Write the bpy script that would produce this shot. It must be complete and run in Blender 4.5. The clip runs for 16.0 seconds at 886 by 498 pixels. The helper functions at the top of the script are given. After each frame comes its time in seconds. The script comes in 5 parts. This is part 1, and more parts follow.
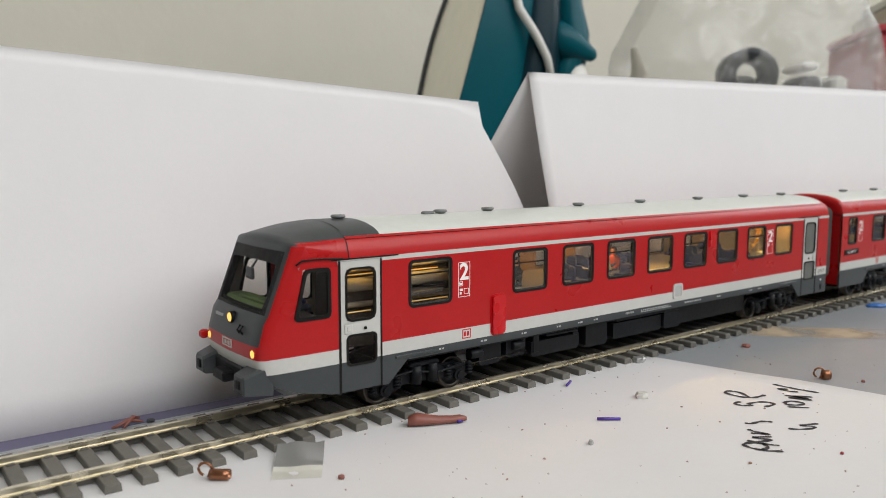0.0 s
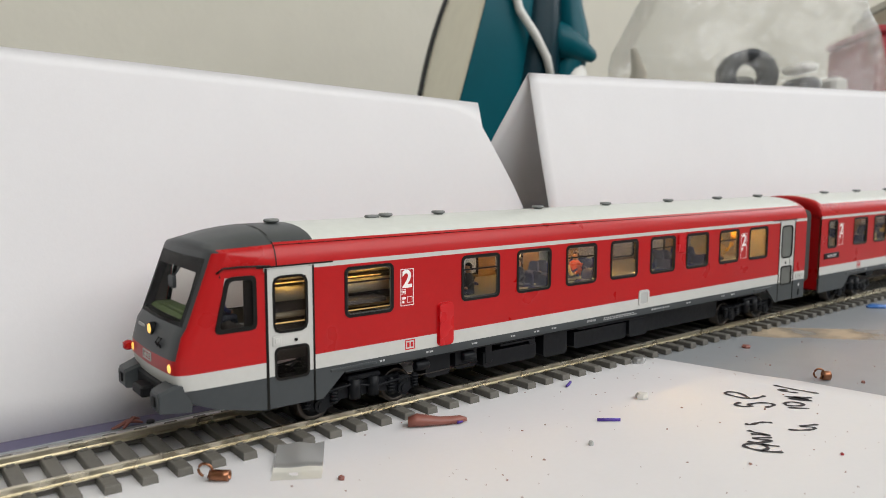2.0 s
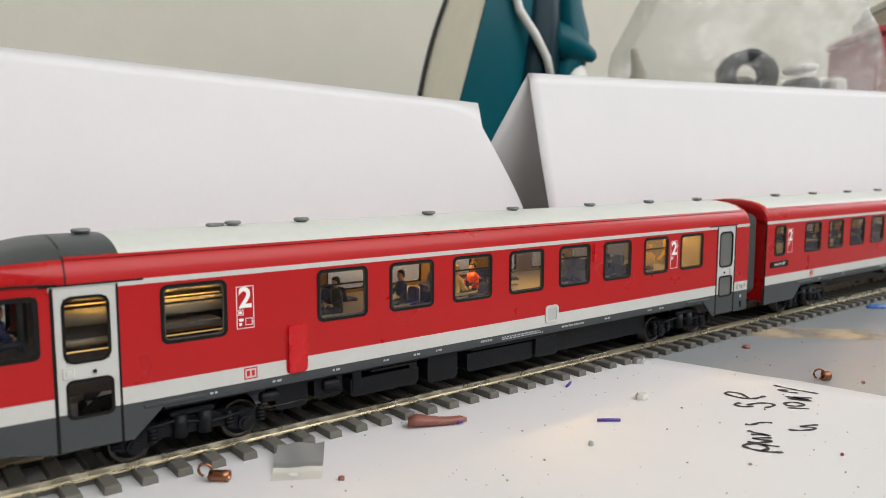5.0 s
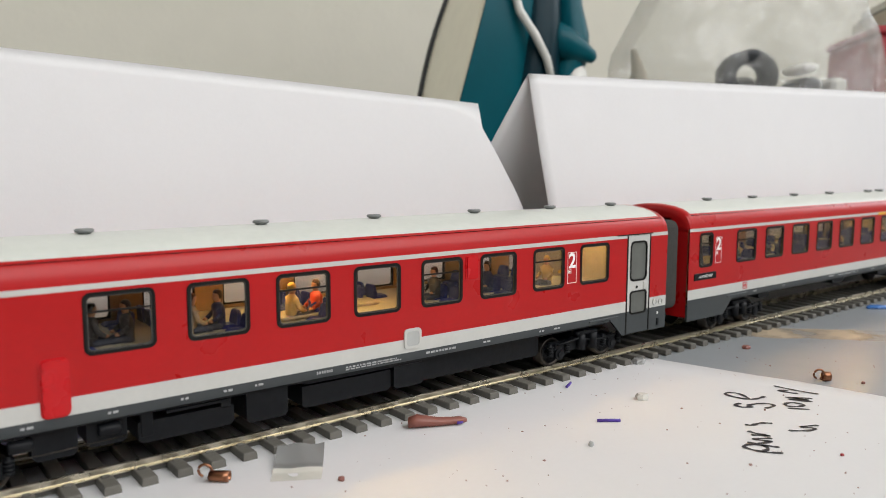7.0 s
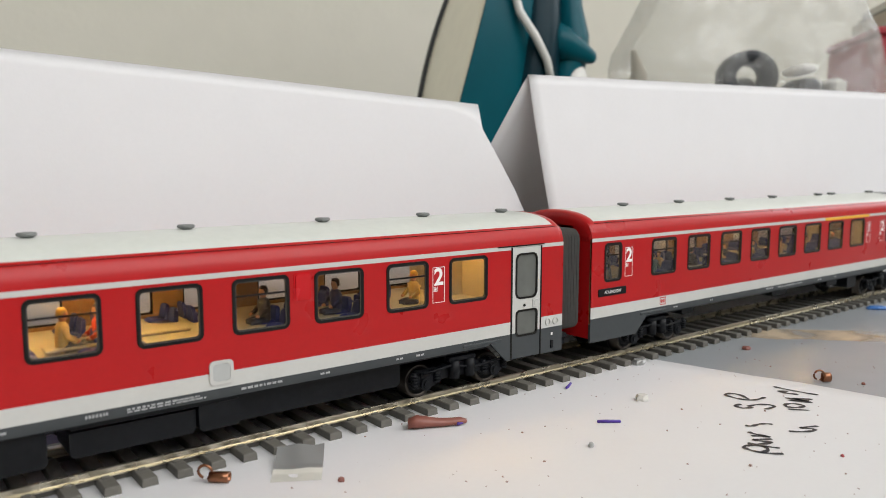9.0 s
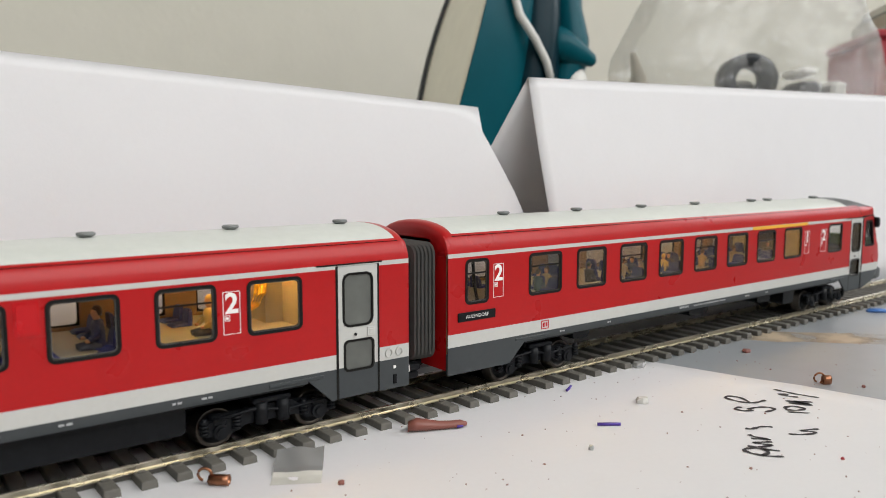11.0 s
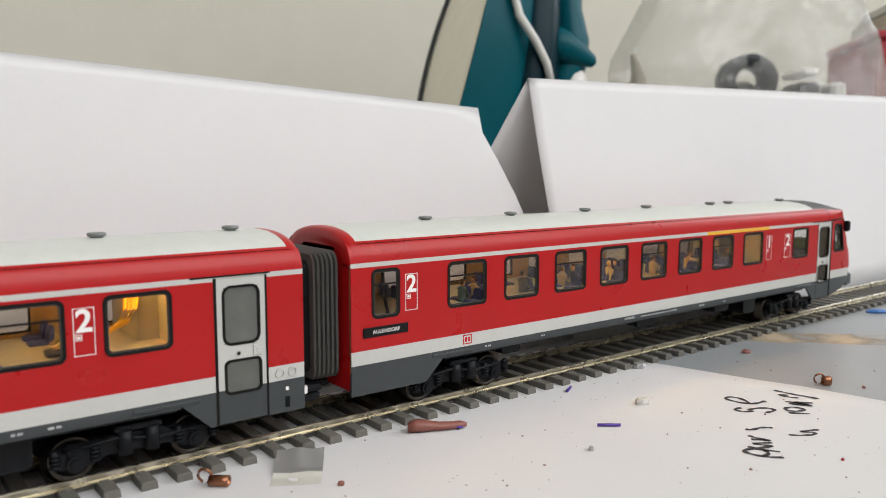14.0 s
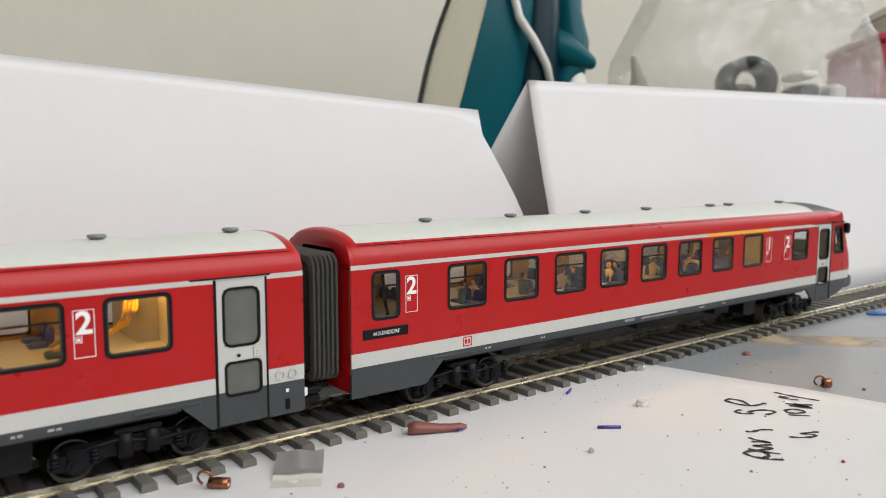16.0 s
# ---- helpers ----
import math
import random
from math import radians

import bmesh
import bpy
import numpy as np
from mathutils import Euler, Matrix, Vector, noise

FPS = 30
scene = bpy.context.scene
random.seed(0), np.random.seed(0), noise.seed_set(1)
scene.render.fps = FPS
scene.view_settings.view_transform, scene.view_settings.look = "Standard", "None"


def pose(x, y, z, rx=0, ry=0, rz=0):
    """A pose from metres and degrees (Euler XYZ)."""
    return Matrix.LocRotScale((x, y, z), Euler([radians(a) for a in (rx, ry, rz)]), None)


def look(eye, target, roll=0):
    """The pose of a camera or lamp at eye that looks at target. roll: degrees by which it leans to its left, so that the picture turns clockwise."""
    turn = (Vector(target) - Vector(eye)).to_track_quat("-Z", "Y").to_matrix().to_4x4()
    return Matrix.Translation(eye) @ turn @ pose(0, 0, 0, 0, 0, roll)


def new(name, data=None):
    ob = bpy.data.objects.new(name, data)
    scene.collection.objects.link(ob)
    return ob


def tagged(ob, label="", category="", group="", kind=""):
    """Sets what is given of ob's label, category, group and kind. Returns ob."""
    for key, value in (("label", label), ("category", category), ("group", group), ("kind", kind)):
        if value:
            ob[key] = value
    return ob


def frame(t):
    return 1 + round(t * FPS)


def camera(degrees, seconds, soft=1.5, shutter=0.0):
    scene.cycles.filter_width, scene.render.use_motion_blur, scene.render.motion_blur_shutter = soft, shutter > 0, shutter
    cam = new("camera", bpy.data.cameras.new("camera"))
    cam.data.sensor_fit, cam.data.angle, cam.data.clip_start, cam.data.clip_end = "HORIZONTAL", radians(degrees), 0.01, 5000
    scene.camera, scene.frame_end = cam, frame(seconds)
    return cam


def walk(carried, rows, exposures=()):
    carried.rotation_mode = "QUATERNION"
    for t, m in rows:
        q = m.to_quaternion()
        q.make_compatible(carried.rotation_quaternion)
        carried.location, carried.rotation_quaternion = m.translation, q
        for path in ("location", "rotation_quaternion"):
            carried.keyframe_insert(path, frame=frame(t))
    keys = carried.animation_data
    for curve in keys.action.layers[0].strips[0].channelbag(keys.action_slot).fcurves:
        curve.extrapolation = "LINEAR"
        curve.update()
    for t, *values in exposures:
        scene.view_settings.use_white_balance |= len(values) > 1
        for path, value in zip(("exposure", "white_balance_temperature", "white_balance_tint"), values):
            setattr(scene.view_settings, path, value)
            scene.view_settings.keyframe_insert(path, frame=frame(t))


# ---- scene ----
MM = 0.001
# --- camera: held low beside the track, sinking by a hair as it settles ---
FOCAL = 1358.3            # focal length in units of a 1568 wide picture
cam = camera(59.987, 16.0, soft=0.9)
cam.data.dof.use_dof, cam.data.dof.focus_distance, cam.data.dof.aperture_fstop = True, 0.205, 24.0
EYE = (0.0, -0.152, 0.0652)
YAW, PITCH = 37.866, -6.728


def cam_pose(nod):
    return pose(*EYE, 90 + PITCH + math.degrees(nod / FOCAL), 0, -YAW) @ pose(0, 0, 0, 0, 0, 0.09)


NOD = ((0, 0), (0.5, 1.3), (2.5, 1.4), (4, 1.4), (6.5, 2.6), (7.5, 2.8), (8, 3.9), (9, 4.1), (11.3, 9.0), (12, 8.7), (12.5, 7.5),
       (13, 7.5), (13.5, 9), (14, 10.2), (14.5, 12), (15, 13), (15.5, 12.7), (16, 13.7))
LIGHT_STEPS = ((0, -0.2), (0.4, -0.13), (1.5, -0.1), (3, -0.08), (3.5, 0.03), (4, 0.0), (6.5, -0.08), (16, -0.09))
walk(cam, [(t, cam_pose(n)) for t, n in NOD], LIGHT_STEPS)

# --- light: soft daylight from a window behind and to one side of the camera ---
world = bpy.data.worlds.new("sky")
scene.world = world
world.use_nodes = True
_bg = world.node_tree.nodes["Background"]
_sky = world.node_tree.nodes.new("ShaderNodeTexSky")
_sky.sky_type, _sky.sun_disc, _sky.sun_elevation, _sky.sun_rotation = "NISHITA", False, radians(35), radians(150)
world.node_tree.links.new(_sky.outputs["Color"], _bg.inputs["Color"])
_bg.inputs["Strength"].default_value = 0.10


def window_light(name, at, target, w, h, power, colour):
    la = bpy.data.lights.new(name, "AREA")
    la.shape, la.size, la.size_y, la.energy, la.color = "RECTANGLE", w, h, power, colour
    ob = new(name, la)
    ob.matrix_world = look(at, target)
    return ob


window_light("window_light", (0.50, -1.08, 1.10), (0.50, 0.0, 0.55), 2.3, 1.05, 28.5, (0.995, 0.993, 0.985))
window_light("window_light_east", (2.28, -0.35, 1.10), (0.0, -0.35, 0.65), 1.1, 1.0, 12.5, (0.995, 0.993, 0.985))


# --- materials ---
def material(name, colour, rough=0.5, metal=0.0, vary=0.08, scale=400.0, bump=0.0, bscale=None, spec=0.5, big=0.0, glow=None, island=0.0,
             obj=0.0, coat=0.0, sheen=0.0):
    m = bpy.data.materials.new(name)
    m.use_nodes = True
    nt = m.node_tree
    bs = nt.nodes["Principled BSDF"]
    bs.inputs["Roughness"].default_value, bs.inputs["Metallic"].default_value = rough, metal
    bs.inputs["Specular IOR Level"].default_value = spec
    bs.inputs["Coat Weight"].default_value = coat
    tc = nt.nodes.new("ShaderNodeTexCoord")
    n1 = nt.nodes.new("ShaderNodeTexNoise")
    n1.inputs["Scale"].default_value, n1.inputs["Detail"].default_value = scale, 5
    n2 = nt.nodes.new("ShaderNodeTexNoise")
    n2.inputs["Scale"].default_value, n2.inputs["Detail"].default_value = scale / 9, 3
    for n in (n1, n2):
        nt.links.new(tc.outputs["Object"], n.inputs["Vector"])
    add = nt.nodes.new("ShaderNodeMath")
    add.operation = "MULTIPLY_ADD"
    nt.links.new(n1.outputs["Fac"], add.inputs[0])
    add.inputs[1].default_value = 0.5
    half = nt.nodes.new("ShaderNodeMath")
    half.operation = "MULTIPLY"
    nt.links.new(n2.outputs["Fac"], half.inputs[0])
    half.inputs[1].default_value = 0.5
    nt.links.new(half.outputs[0], add.inputs[2])
    val = add.outputs[0]
    if island or obj:
        src = nt.nodes.new("ShaderNodeNewGeometry").outputs["Random Per Island"] if island else nt.nodes.new("ShaderNodeObjectInfo").outputs["Random"]
        mix = nt.nodes.new("ShaderNodeMath")
        mix.operation = "MULTIPLY_ADD"
        nt.links.new(src, mix.inputs[0])
        mix.inputs[1].default_value = island or obj
        nt.links.new(val, mix.inputs[2])
        val = mix.outputs[0]
    ramp = nt.nodes.new("ShaderNodeMapRange")
    ramp.inputs["From Min"].default_value, ramp.inputs["From Max"].default_value = 0.3, 0.7
    ramp.inputs["To Min"].default_value, ramp.inputs["To Max"].default_value = 1 - vary, 1 + vary
    nt.links.new(val, ramp.inputs["Value"])
    vm = nt.nodes.new("ShaderNodeVectorMath")
    vm.operation = "SCALE"
    vm.inputs[0].default_value = colour
    nt.links.new(ramp.outputs[0], vm.inputs["Scale"])
    nt.links.new(vm.outputs[0], bs.inputs["Base Color"])
    rr = nt.nodes.new("ShaderNodeMapRange")
    rr.inputs["To Min"].default_value, rr.inputs["To Max"].default_value = max(0.02, rough - 0.08), min(1, rough + 0.08)
    nt.links.new(n2.outputs["Fac"], rr.inputs["Value"])
    nt.links.new(rr.outputs[0], bs.inputs["Roughness"])
    if bump:
        n3 = nt.nodes.new("ShaderNodeTexNoise")
        n3.inputs["Scale"].default_value, n3.inputs["Detail"].default_value = bscale or scale, 4
        nt.links.new(tc.outputs["Object"], n3.inputs["Vector"])
        b = nt.nodes.new("ShaderNodeBump")
        b.inputs["Strength"].default_value, b.inputs["Distance"].default_value = 0.6, bump
        nt.links.new(n3.outputs["Fac"], b.inputs["Height"])
        nt.links.new(b.outputs[0], bs.inputs["Normal"])
    if glow:
        bs.inputs["Emission Color"].default_value = (*glow[0], 1)
        bs.inputs["Emission Strength"].default_value = glow[1]
    return m


def clear(name, tint, gloss=0.08, rough=0.05, haze=0.0, crinkle=0.0, edge=0.8):
    """Thin clear plastic: what lies behind shows through, with a sheen on it."""
    m = bpy.data.materials.new(name)
    m.use_nodes = True
    nt = m.node_tree
    nt.nodes.remove(nt.nodes["Principled BSDF"])
    out = nt.nodes["Material Output"]
    tr = nt.nodes.new("ShaderNodeBsdfTransparent")
    tr.inputs["Color"].default_value = (*tint, 1)
    gl = nt.nodes.new("ShaderNodeBsdfGlossy")
    gl.inputs["Roughness"].default_value = rough
    fr = nt.nodes.new("ShaderNodeFresnel")
    fr.inputs["IOR"].default_value = 1.45
    mx = nt.nodes.new("ShaderNodeMixShader")
    ml = nt.nodes.new("ShaderNodeMath")
    ml.operation = "MULTIPLY_ADD"
    nt.links.new(fr.outputs[0], ml.inputs[0])
    ml.inputs[1].default_value, ml.inputs[2].default_value = edge, gloss
    nt.links.new(ml.outputs[0], mx.inputs["Fac"])
    nt.links.new(tr.outputs[0], mx.inputs[1])
    nt.links.new(gl.outputs[0], mx.inputs[2])
    last = mx
    if haze:
        df = nt.nodes.new("ShaderNodeBsdfDiffuse")
        df.inputs["Color"].default_value = (0.8, 0.8, 0.78, 1)
        tl = nt.nodes.new("ShaderNodeBsdfTranslucent")
        tl.inputs["Color"].default_value = (0.8, 0.8, 0.78, 1)
        m1 = nt.nodes.new("ShaderNodeMixShader")
        nt.links.new(df.outputs[0], m1.inputs[1])
        nt.links.new(tl.outputs[0], m1.inputs[2])
        m1.inputs["Fac"].default_value = 0.2
        m2 = nt.nodes.new("ShaderNodeMixShader")
        m2.inputs["Fac"].default_value = haze
        nt.links.new(mx.outputs[0], m2.inputs[1])
        nt.links.new(m1.outputs[0], m2.inputs[2])
        last = m2
    if crinkle:
        n3 = nt.nodes.new("ShaderNodeTexNoise")
        n3.inputs["Scale"].default_value, n3.inputs["Detail"].default_value = 45, 4
        tc = nt.nodes.new("ShaderNodeTexCoord")
        nt.links.new(tc.outputs["Object"], n3.inputs["Vector"])
        b = nt.nodes.new("ShaderNodeBump")
        b.inputs["Distance"].default_value = crinkle
        nt.links.new(n3.outputs["Fac"], b.inputs["Height"])
        nt.links.new(b.outputs[0], gl.inputs["Normal"])
    nt.links.new(last.outputs[0], out.inputs["Surface"])
    return m


RED = material("traffic_red_paint", (0.385, 0.0065, 0.008), 0.30, vary=0.06, scale=900, spec=0.30)
RED2 = material("hatch_red_paint", (0.47, 0.003, 0.007), 0.28, vary=0.05, scale=900, spec=0.4)
LIGHT = material("light_grey_paint", (0.50, 0.50, 0.475), 0.45, vary=0.04, scale=900, spec=0.35)
ROOF = material("roof_light_grey", (0.56, 0.58, 0.545), 0.40, vary=0.05, scale=500, spec=0.5, bump=0.00001, bscale=2500)
DARK = material("dark_grey_paint", (0.044, 0.050, 0.053), 0.4, vary=0.07, scale=800, spec=0.32)
BLACK = material("black_plastic", (0.006, 0.006, 0.007), 0.5, vary=0.2, scale=700, spec=0.16)
CHASSIS = material("chassis_black", (0.0062, 0.007, 0.0085), 0.42, vary=0.3, scale=600, bump=0.0001, spec=0.16)
RUBBER = material("window_rubber", (0.006, 0.0055, 0.005), 0.42, vary=0.1, scale=900, spec=0.2)
WHITE = material("white_print", (0.80, 0.79, 0.77), 0.5, vary=0.03, scale=900)
STENCIL = material("worn_white_stencil", (0.36, 0.37, 0.37), 0.5, vary=0.25, scale=1500)
YELLOW = material("yellow_print", (0.75, 0.42, 0.03), 0.5, vary=0.04, scale=900)
METAL = material("wheel_metal", (0.065, 0.057, 0.05), 0.34, metal=1.0, vary=0.15, scale=500)
RAIL = material("nickel_rail", (0.65, 0.60, 0.48), 0.28, metal=1.0, vary=0.07, scale=1200)
SLEEPER = material("grey_sleeper_plastic", (0.118, 0.112, 0.098), 0.55, vary=0.18, scale=900, bump=0.0001, bscale=1800, obj=0.3, spec=0.3)
PAPER = material("white_paper", (0.84, 0.83, 0.835), 0.75, vary=0.016, scale=700, bump=0.00004, bscale=1500, spec=0.25)
# paper lets some of the daylight through
_pn = PAPER.node_tree
_thru = _pn.nodes.new("ShaderNodeBsdfTranslucent")
_thru.inputs["Color"].default_value = (0.84, 0.82, 0.82, 1)
_pmix = _pn.nodes.new("ShaderNodeMixShader")
_pmix.inputs["Fac"].default_value = 0.25
_pn.links.new(_pn.nodes["Principled BSDF"].outputs[0], _pmix.inputs[1])
_pn.links.new(_thru.outputs[0], _pmix.inputs[2])
_pn.links.new(_pmix.outputs[0], _pn.nodes["Material Output"].inputs["Surface"])
TABLE = material("grey_table_laminate", (0.30, 0.32, 0.335), 0.30, vary=0.06, scale=120, bump=0.00003, bscale=900)
TAN = material("tan_patch", (0.46, 0.37, 0.26), 0.5, vary=0.14, scale=150)
_tn = TAN.node_tree
_fade = _tn.nodes.new("ShaderNodeMapRange")
_fade.inputs["From Min"].default_value, _fade.inputs["From Max"].default_value = 0.36, 0.62
_grain = _tn.nodes.new("ShaderNodeTexNoise")
_grain.inputs["Scale"].default_value, _grain.inputs["Detail"].default_value = 55, 6
_where = _tn.nodes.new("ShaderNodeTexCoord")
_tn.links.new(_where.outputs["Object"], _grain.inputs["Vector"])
_tn.links.new(_grain.outputs["Fac"], _fade.inputs["Value"])
_tn.links.new(_fade.outputs[0], _tn.nodes["Principled BSDF"].inputs["Alpha"])
WALL = material("cream_wall_paint", (0.54, 0.518, 0.445), 0.8, vary=0.03, scale=40, bump=0.0004, bscale=160, spec=0.2)
CARPET = material("room_floor", (0.25, 0.19, 0.13), 0.6, vary=0.15, scale=30)
CEIL = material("ceiling_paint", (0.75, 0.74, 0.71), 0.85, vary=0.03, scale=40)
GLASS = clear("window_glazing", (0.87, 0.86, 0.84), 0.0, 0.08, edge=0.16)
SCREEN = clear("windscreen_glazing", (0.93, 0.93, 0.92), 0.0, 0.05, edge=0.06)
FROST = material("frosted_door_pane", (0.105, 0.11, 0.10), 0.3, vary=0.3, scale=180)
SEAT = material("blue_seat", (0.010, 0.020, 0.15), 0.55, vary=0.12, scale=500)
CABIN = material("beige_interior", (0.33, 0.29, 0.21), 0.45, vary=0.2, scale=300)
PANEL = material("brown_wall_panel", (0.20, 0.115, 0.055), 0.45, vary=0.2, scale=260)
RIM = material("glazing_edge", (0.05, 0.048, 0.042), 0.15, vary=0.15, scale=400, spec=0.8)
CABDARK = material("dark_interior", (0.07, 0.06, 0.055), 0.6, vary=0.15, scale=300)
CONSOLE = material("green_console", (0.10, 0.15, 0.05), 0.6, vary=0.15, scale=400)
LED = material("warm_light_strip", (1.0, 0.75, 0.35), 0.5, glow=((1.0, 0.62, 0.19), 190.0))
# glow for the glints painted along the pipes
GLINT = material("warm_glint_glow", (1.0, 0.75, 0.35), 0.5, glow=((1.0, 0.60, 0.20), 0.55))
WARM = material("warm_lamp_strip", (1.0, 0.75, 0.35), 0.5, glow=((1.0, 0.62, 0.19), 42.0))
LAMP = material("headlamp_glow", (1.0, 0.75, 0.25), 0.3, glow=((1.0, 0.52, 0.07), 1.1))
TAILRED = material("red_lens", (0.45, 0.01, 0.02), 0.2)
GREYVENT = material("vent_grey", (0.40, 0.41, 0.40), 0.4, vary=0.06, scale=500)
HUBGREY = material("roof_vent_grey", (0.17, 0.18, 0.175), 0.45, vary=0.1, scale=700)
BELLOWS = material("gangway_rubber", (0.105, 0.104, 0.098), 0.65, vary=0.15, scale=600)
COPPER = material("copper", (0.30, 0.135, 0.075), 0.34, metal=1.0, vary=0.25, scale=500)
PEELING = material("brown_insulation", (0.22, 0.075, 0.055), 0.42, vary=0.2, scale=300)
PURPLE = material("purple_wire", (0.07, 0.03, 0.28), 0.4)
BLUE = material("blue_plastic", (0.03, 0.14, 0.42), 0.4)
CRUMB = material("crumbs", (0.22, 0.13, 0.11), 0.7, vary=0.5, scale=700, island=0.9)
# shade of the table gap put into a dark violet colour
GAPSHADE = material("violet_gap_shade", (0.125, 0.115, 0.19), 0.5, vary=0.1, scale=200)
INK = material("black_ink", (0.018, 0.017, 0.022), 0.55, vary=0.2, scale=500)
TEAL = material("teal_plastic", (0.0003, 0.074, 0.098), 0.34, vary=0.08, scale=60, spec=0.16)
# teal darkened for the shade in the iron's handle opening
TEALSHADE = material("shaded_teal_plastic", (0.0006, 0.018, 0.027), 0.36, vary=0.1, scale=60, spec=0.14)
SOLE = material("brushed_soleplate", (0.80, 0.78, 0.70), 0.42, metal=1.0, vary=0.05, scale=80)
IVORY = material("ivory_plastic", (0.62, 0.61, 0.57), 0.4, vary=0.04, scale=80)
BAG = clear("bag_film", (0.97, 0.97, 0.96), 0.05, 0.22, haze=0.17, crinkle=0.014, edge=0.3)
TAPE = clear("clear_tape_film", (0.62, 0.63, 0.61), 0.12, 0.22, haze=0.28)
TAPEEDGE = material("tape_edge", (0.60, 0.59, 0.53), 0.25, vary=0.12, scale=300)
BOXRED = material("red_card", (0.30, 0.012, 0.022), 0.5, vary=0.1, scale=60)
BEIGE = material("beige_lump", (0.48, 0.43, 0.35), 0.6, vary=0.1, scale=80)
GREYRUB = material("grey_rubber", (0.045, 0.048, 0.052), 0.5, vary=0.12, scale=90, spec=0.3)
SKIN = material("figure_skin", (0.55, 0.27, 0.15), 0.5, vary=0.08, scale=900)
TROUSERS = material("figure_trousers", (0.03, 0.035, 0.055), 0.55, vary=0.15, scale=900)
FIG = [(material("figure_coat", c, 0.5, vary=0.1, scale=900), material("figure_hair", h, 0.5, vary=0.15, scale=900)) for c, h in
       (((0.62, 0.44, 0.16), (0.65, 0.42, 0.10)), ((0.55, 0.055, 0.025), (0.06, 0.03, 0.02)), ((0.02, 0.03, 0.10), (0.05, 0.03, 0.02)),
        ((0.42, 0.30, 0.17), (0.10, 0.045, 0.02)), ((0.045, 0.04, 0.04), (0.02, 0.018, 0.015)), ((0.05, 0.10, 0.085), (0.08, 0.05, 0.03)))]


# --- mesh code, lengths in millimetres ---
class Geo:
    def __init__(self, origin=(0, 0, 0), flip=None):
        self.v, self.f, self.m, self.s, self.o, self.flip = [], [], [], [], origin, flip

    def pt(self, p):
        x = p[0] if self.flip is None else self.flip - p[0]
        self.v.append(((x - self.o[0]) * MM, (p[1] - self.o[1]) * MM, (p[2] - self.o[2]) * MM))
        return len(self.v) - 1

    def face(self, pts, mat=0, smooth=False):
        self.f.append([self.pt(p) for p in pts])
        self.m.append(mat)
        self.s.append(smooth)

    def grid(self, rows, mat=0, smooth=True, closed=False):
        idx = [[self.pt(p) for p in r] for r in rows]
        n = len(rows[0])
        for i in range(len(rows) - 1):
            for j in range(n if closed else n - 1):
                k = (j + 1) % n
                self.f.append([idx[i][j], idx[i][k], idx[i + 1][k], idx[i + 1][j]])
                self.m.append(mat(i, j) if callable(mat) else mat)
                self.s.append(smooth)
        return idx

    def cap(self, ring, mat=0):
        self.face(ring, mat)

    def box(self, x0, x1, y0, y1, z0, z1, mat=0, c=0.0):
        """A box with chamfered edges along its length and ends."""
        c = min(c, (x1 - x0) / 3, (y1 - y0) / 3, (z1 - z0) / 3)
        if c <= 0:
            rows = [[(x0, y0, z), (x1, y0, z), (x1, y1, z), (x0, y1, z)] for z in (z0, z1)]
        else:
            def ring(z, d):
                a, b, e, g = x0 + d, x1 - d, y0 + d, y1 - d
                return [(a + c, e, z), (b - c, e, z), (b, e + c, z), (b, g - c, z), (b - c, g, z), (a + c, g, z), (a, g - c, z), (a, e + c, z)]
            rows = [ring(z0, c), ring(z0 + c, 0), ring(z1 - c, 0), ring(z1, c)]
        self.grid(rows, mat, False, True)
        self.cap(rows[0], mat)
        self.cap(rows[-1], mat)

    def tube(self, at, axis, r, length, n=16, mat=0, caps=True, r2=None, bev=0.0):
        """A round bar from at, along axis 'x', 'y' or 'z'."""
        r2 = r if r2 is None else r2

        def ring(t, rad):
            out = []
            for i in range(n):
                a = 2 * math.pi * i / n
                c, s = rad * math.cos(a), rad * math.sin(a)
                d = {"x": (t, c, s), "y": (c, t, s), "z": (c, s, t)}[axis]
                out.append((at[0] + d[0], at[1] + d[1], at[2] + d[2]))
            return out
        rows = [ring(0, r), ring(length, r2)]
        if bev:
            rows = [ring(0, r - bev), ring(bev, r), ring(length - bev, r2), ring(length, r2 - bev)]
        self.grid(rows, mat, not bev or n > 10, True)
        if caps:
            self.cap(rows[0], mat)
            self.cap(rows[-1], mat)

    def path(self, pts, r, n=8, mat=0, flat=1.0):
        """A round wire along points."""
        rows = []
        for i, p in enumerate(pts):
            a, b = Vector(pts[max(0, i - 1)]), Vector(pts[min(len(pts) - 1, i + 1)])
            d = (b - a).normalized()
            up = Vector((0, 0, 1)) if abs(d.z) < 0.9 else Vector((1, 0, 0))
            s = d.cross(up).normalized()
            u = s.cross(d)
            rr = r[i] if isinstance(r, (list, tuple)) else r
            rows.append([tuple(Vector(p) + s * rr * math.cos(2 * math.pi * k / n) + u * rr * flat * math.sin(2 * math.pi * k / n)) for k in range(n)])
        self.grid(rows, mat, True, True)
        self.cap(rows[0], mat)
        self.cap(rows[-1], mat)

    def prism(self, poly, y0, y1, mat=0):
        """A plate with its outline in x and z, from y0 to y1."""
        a, b = [(x, y0, z) for x, z in poly], [(x, y1, z) for x, z in poly]
        self.grid([a, b], mat, False, True)
        self.cap(a, mat)
        self.cap(b, mat)

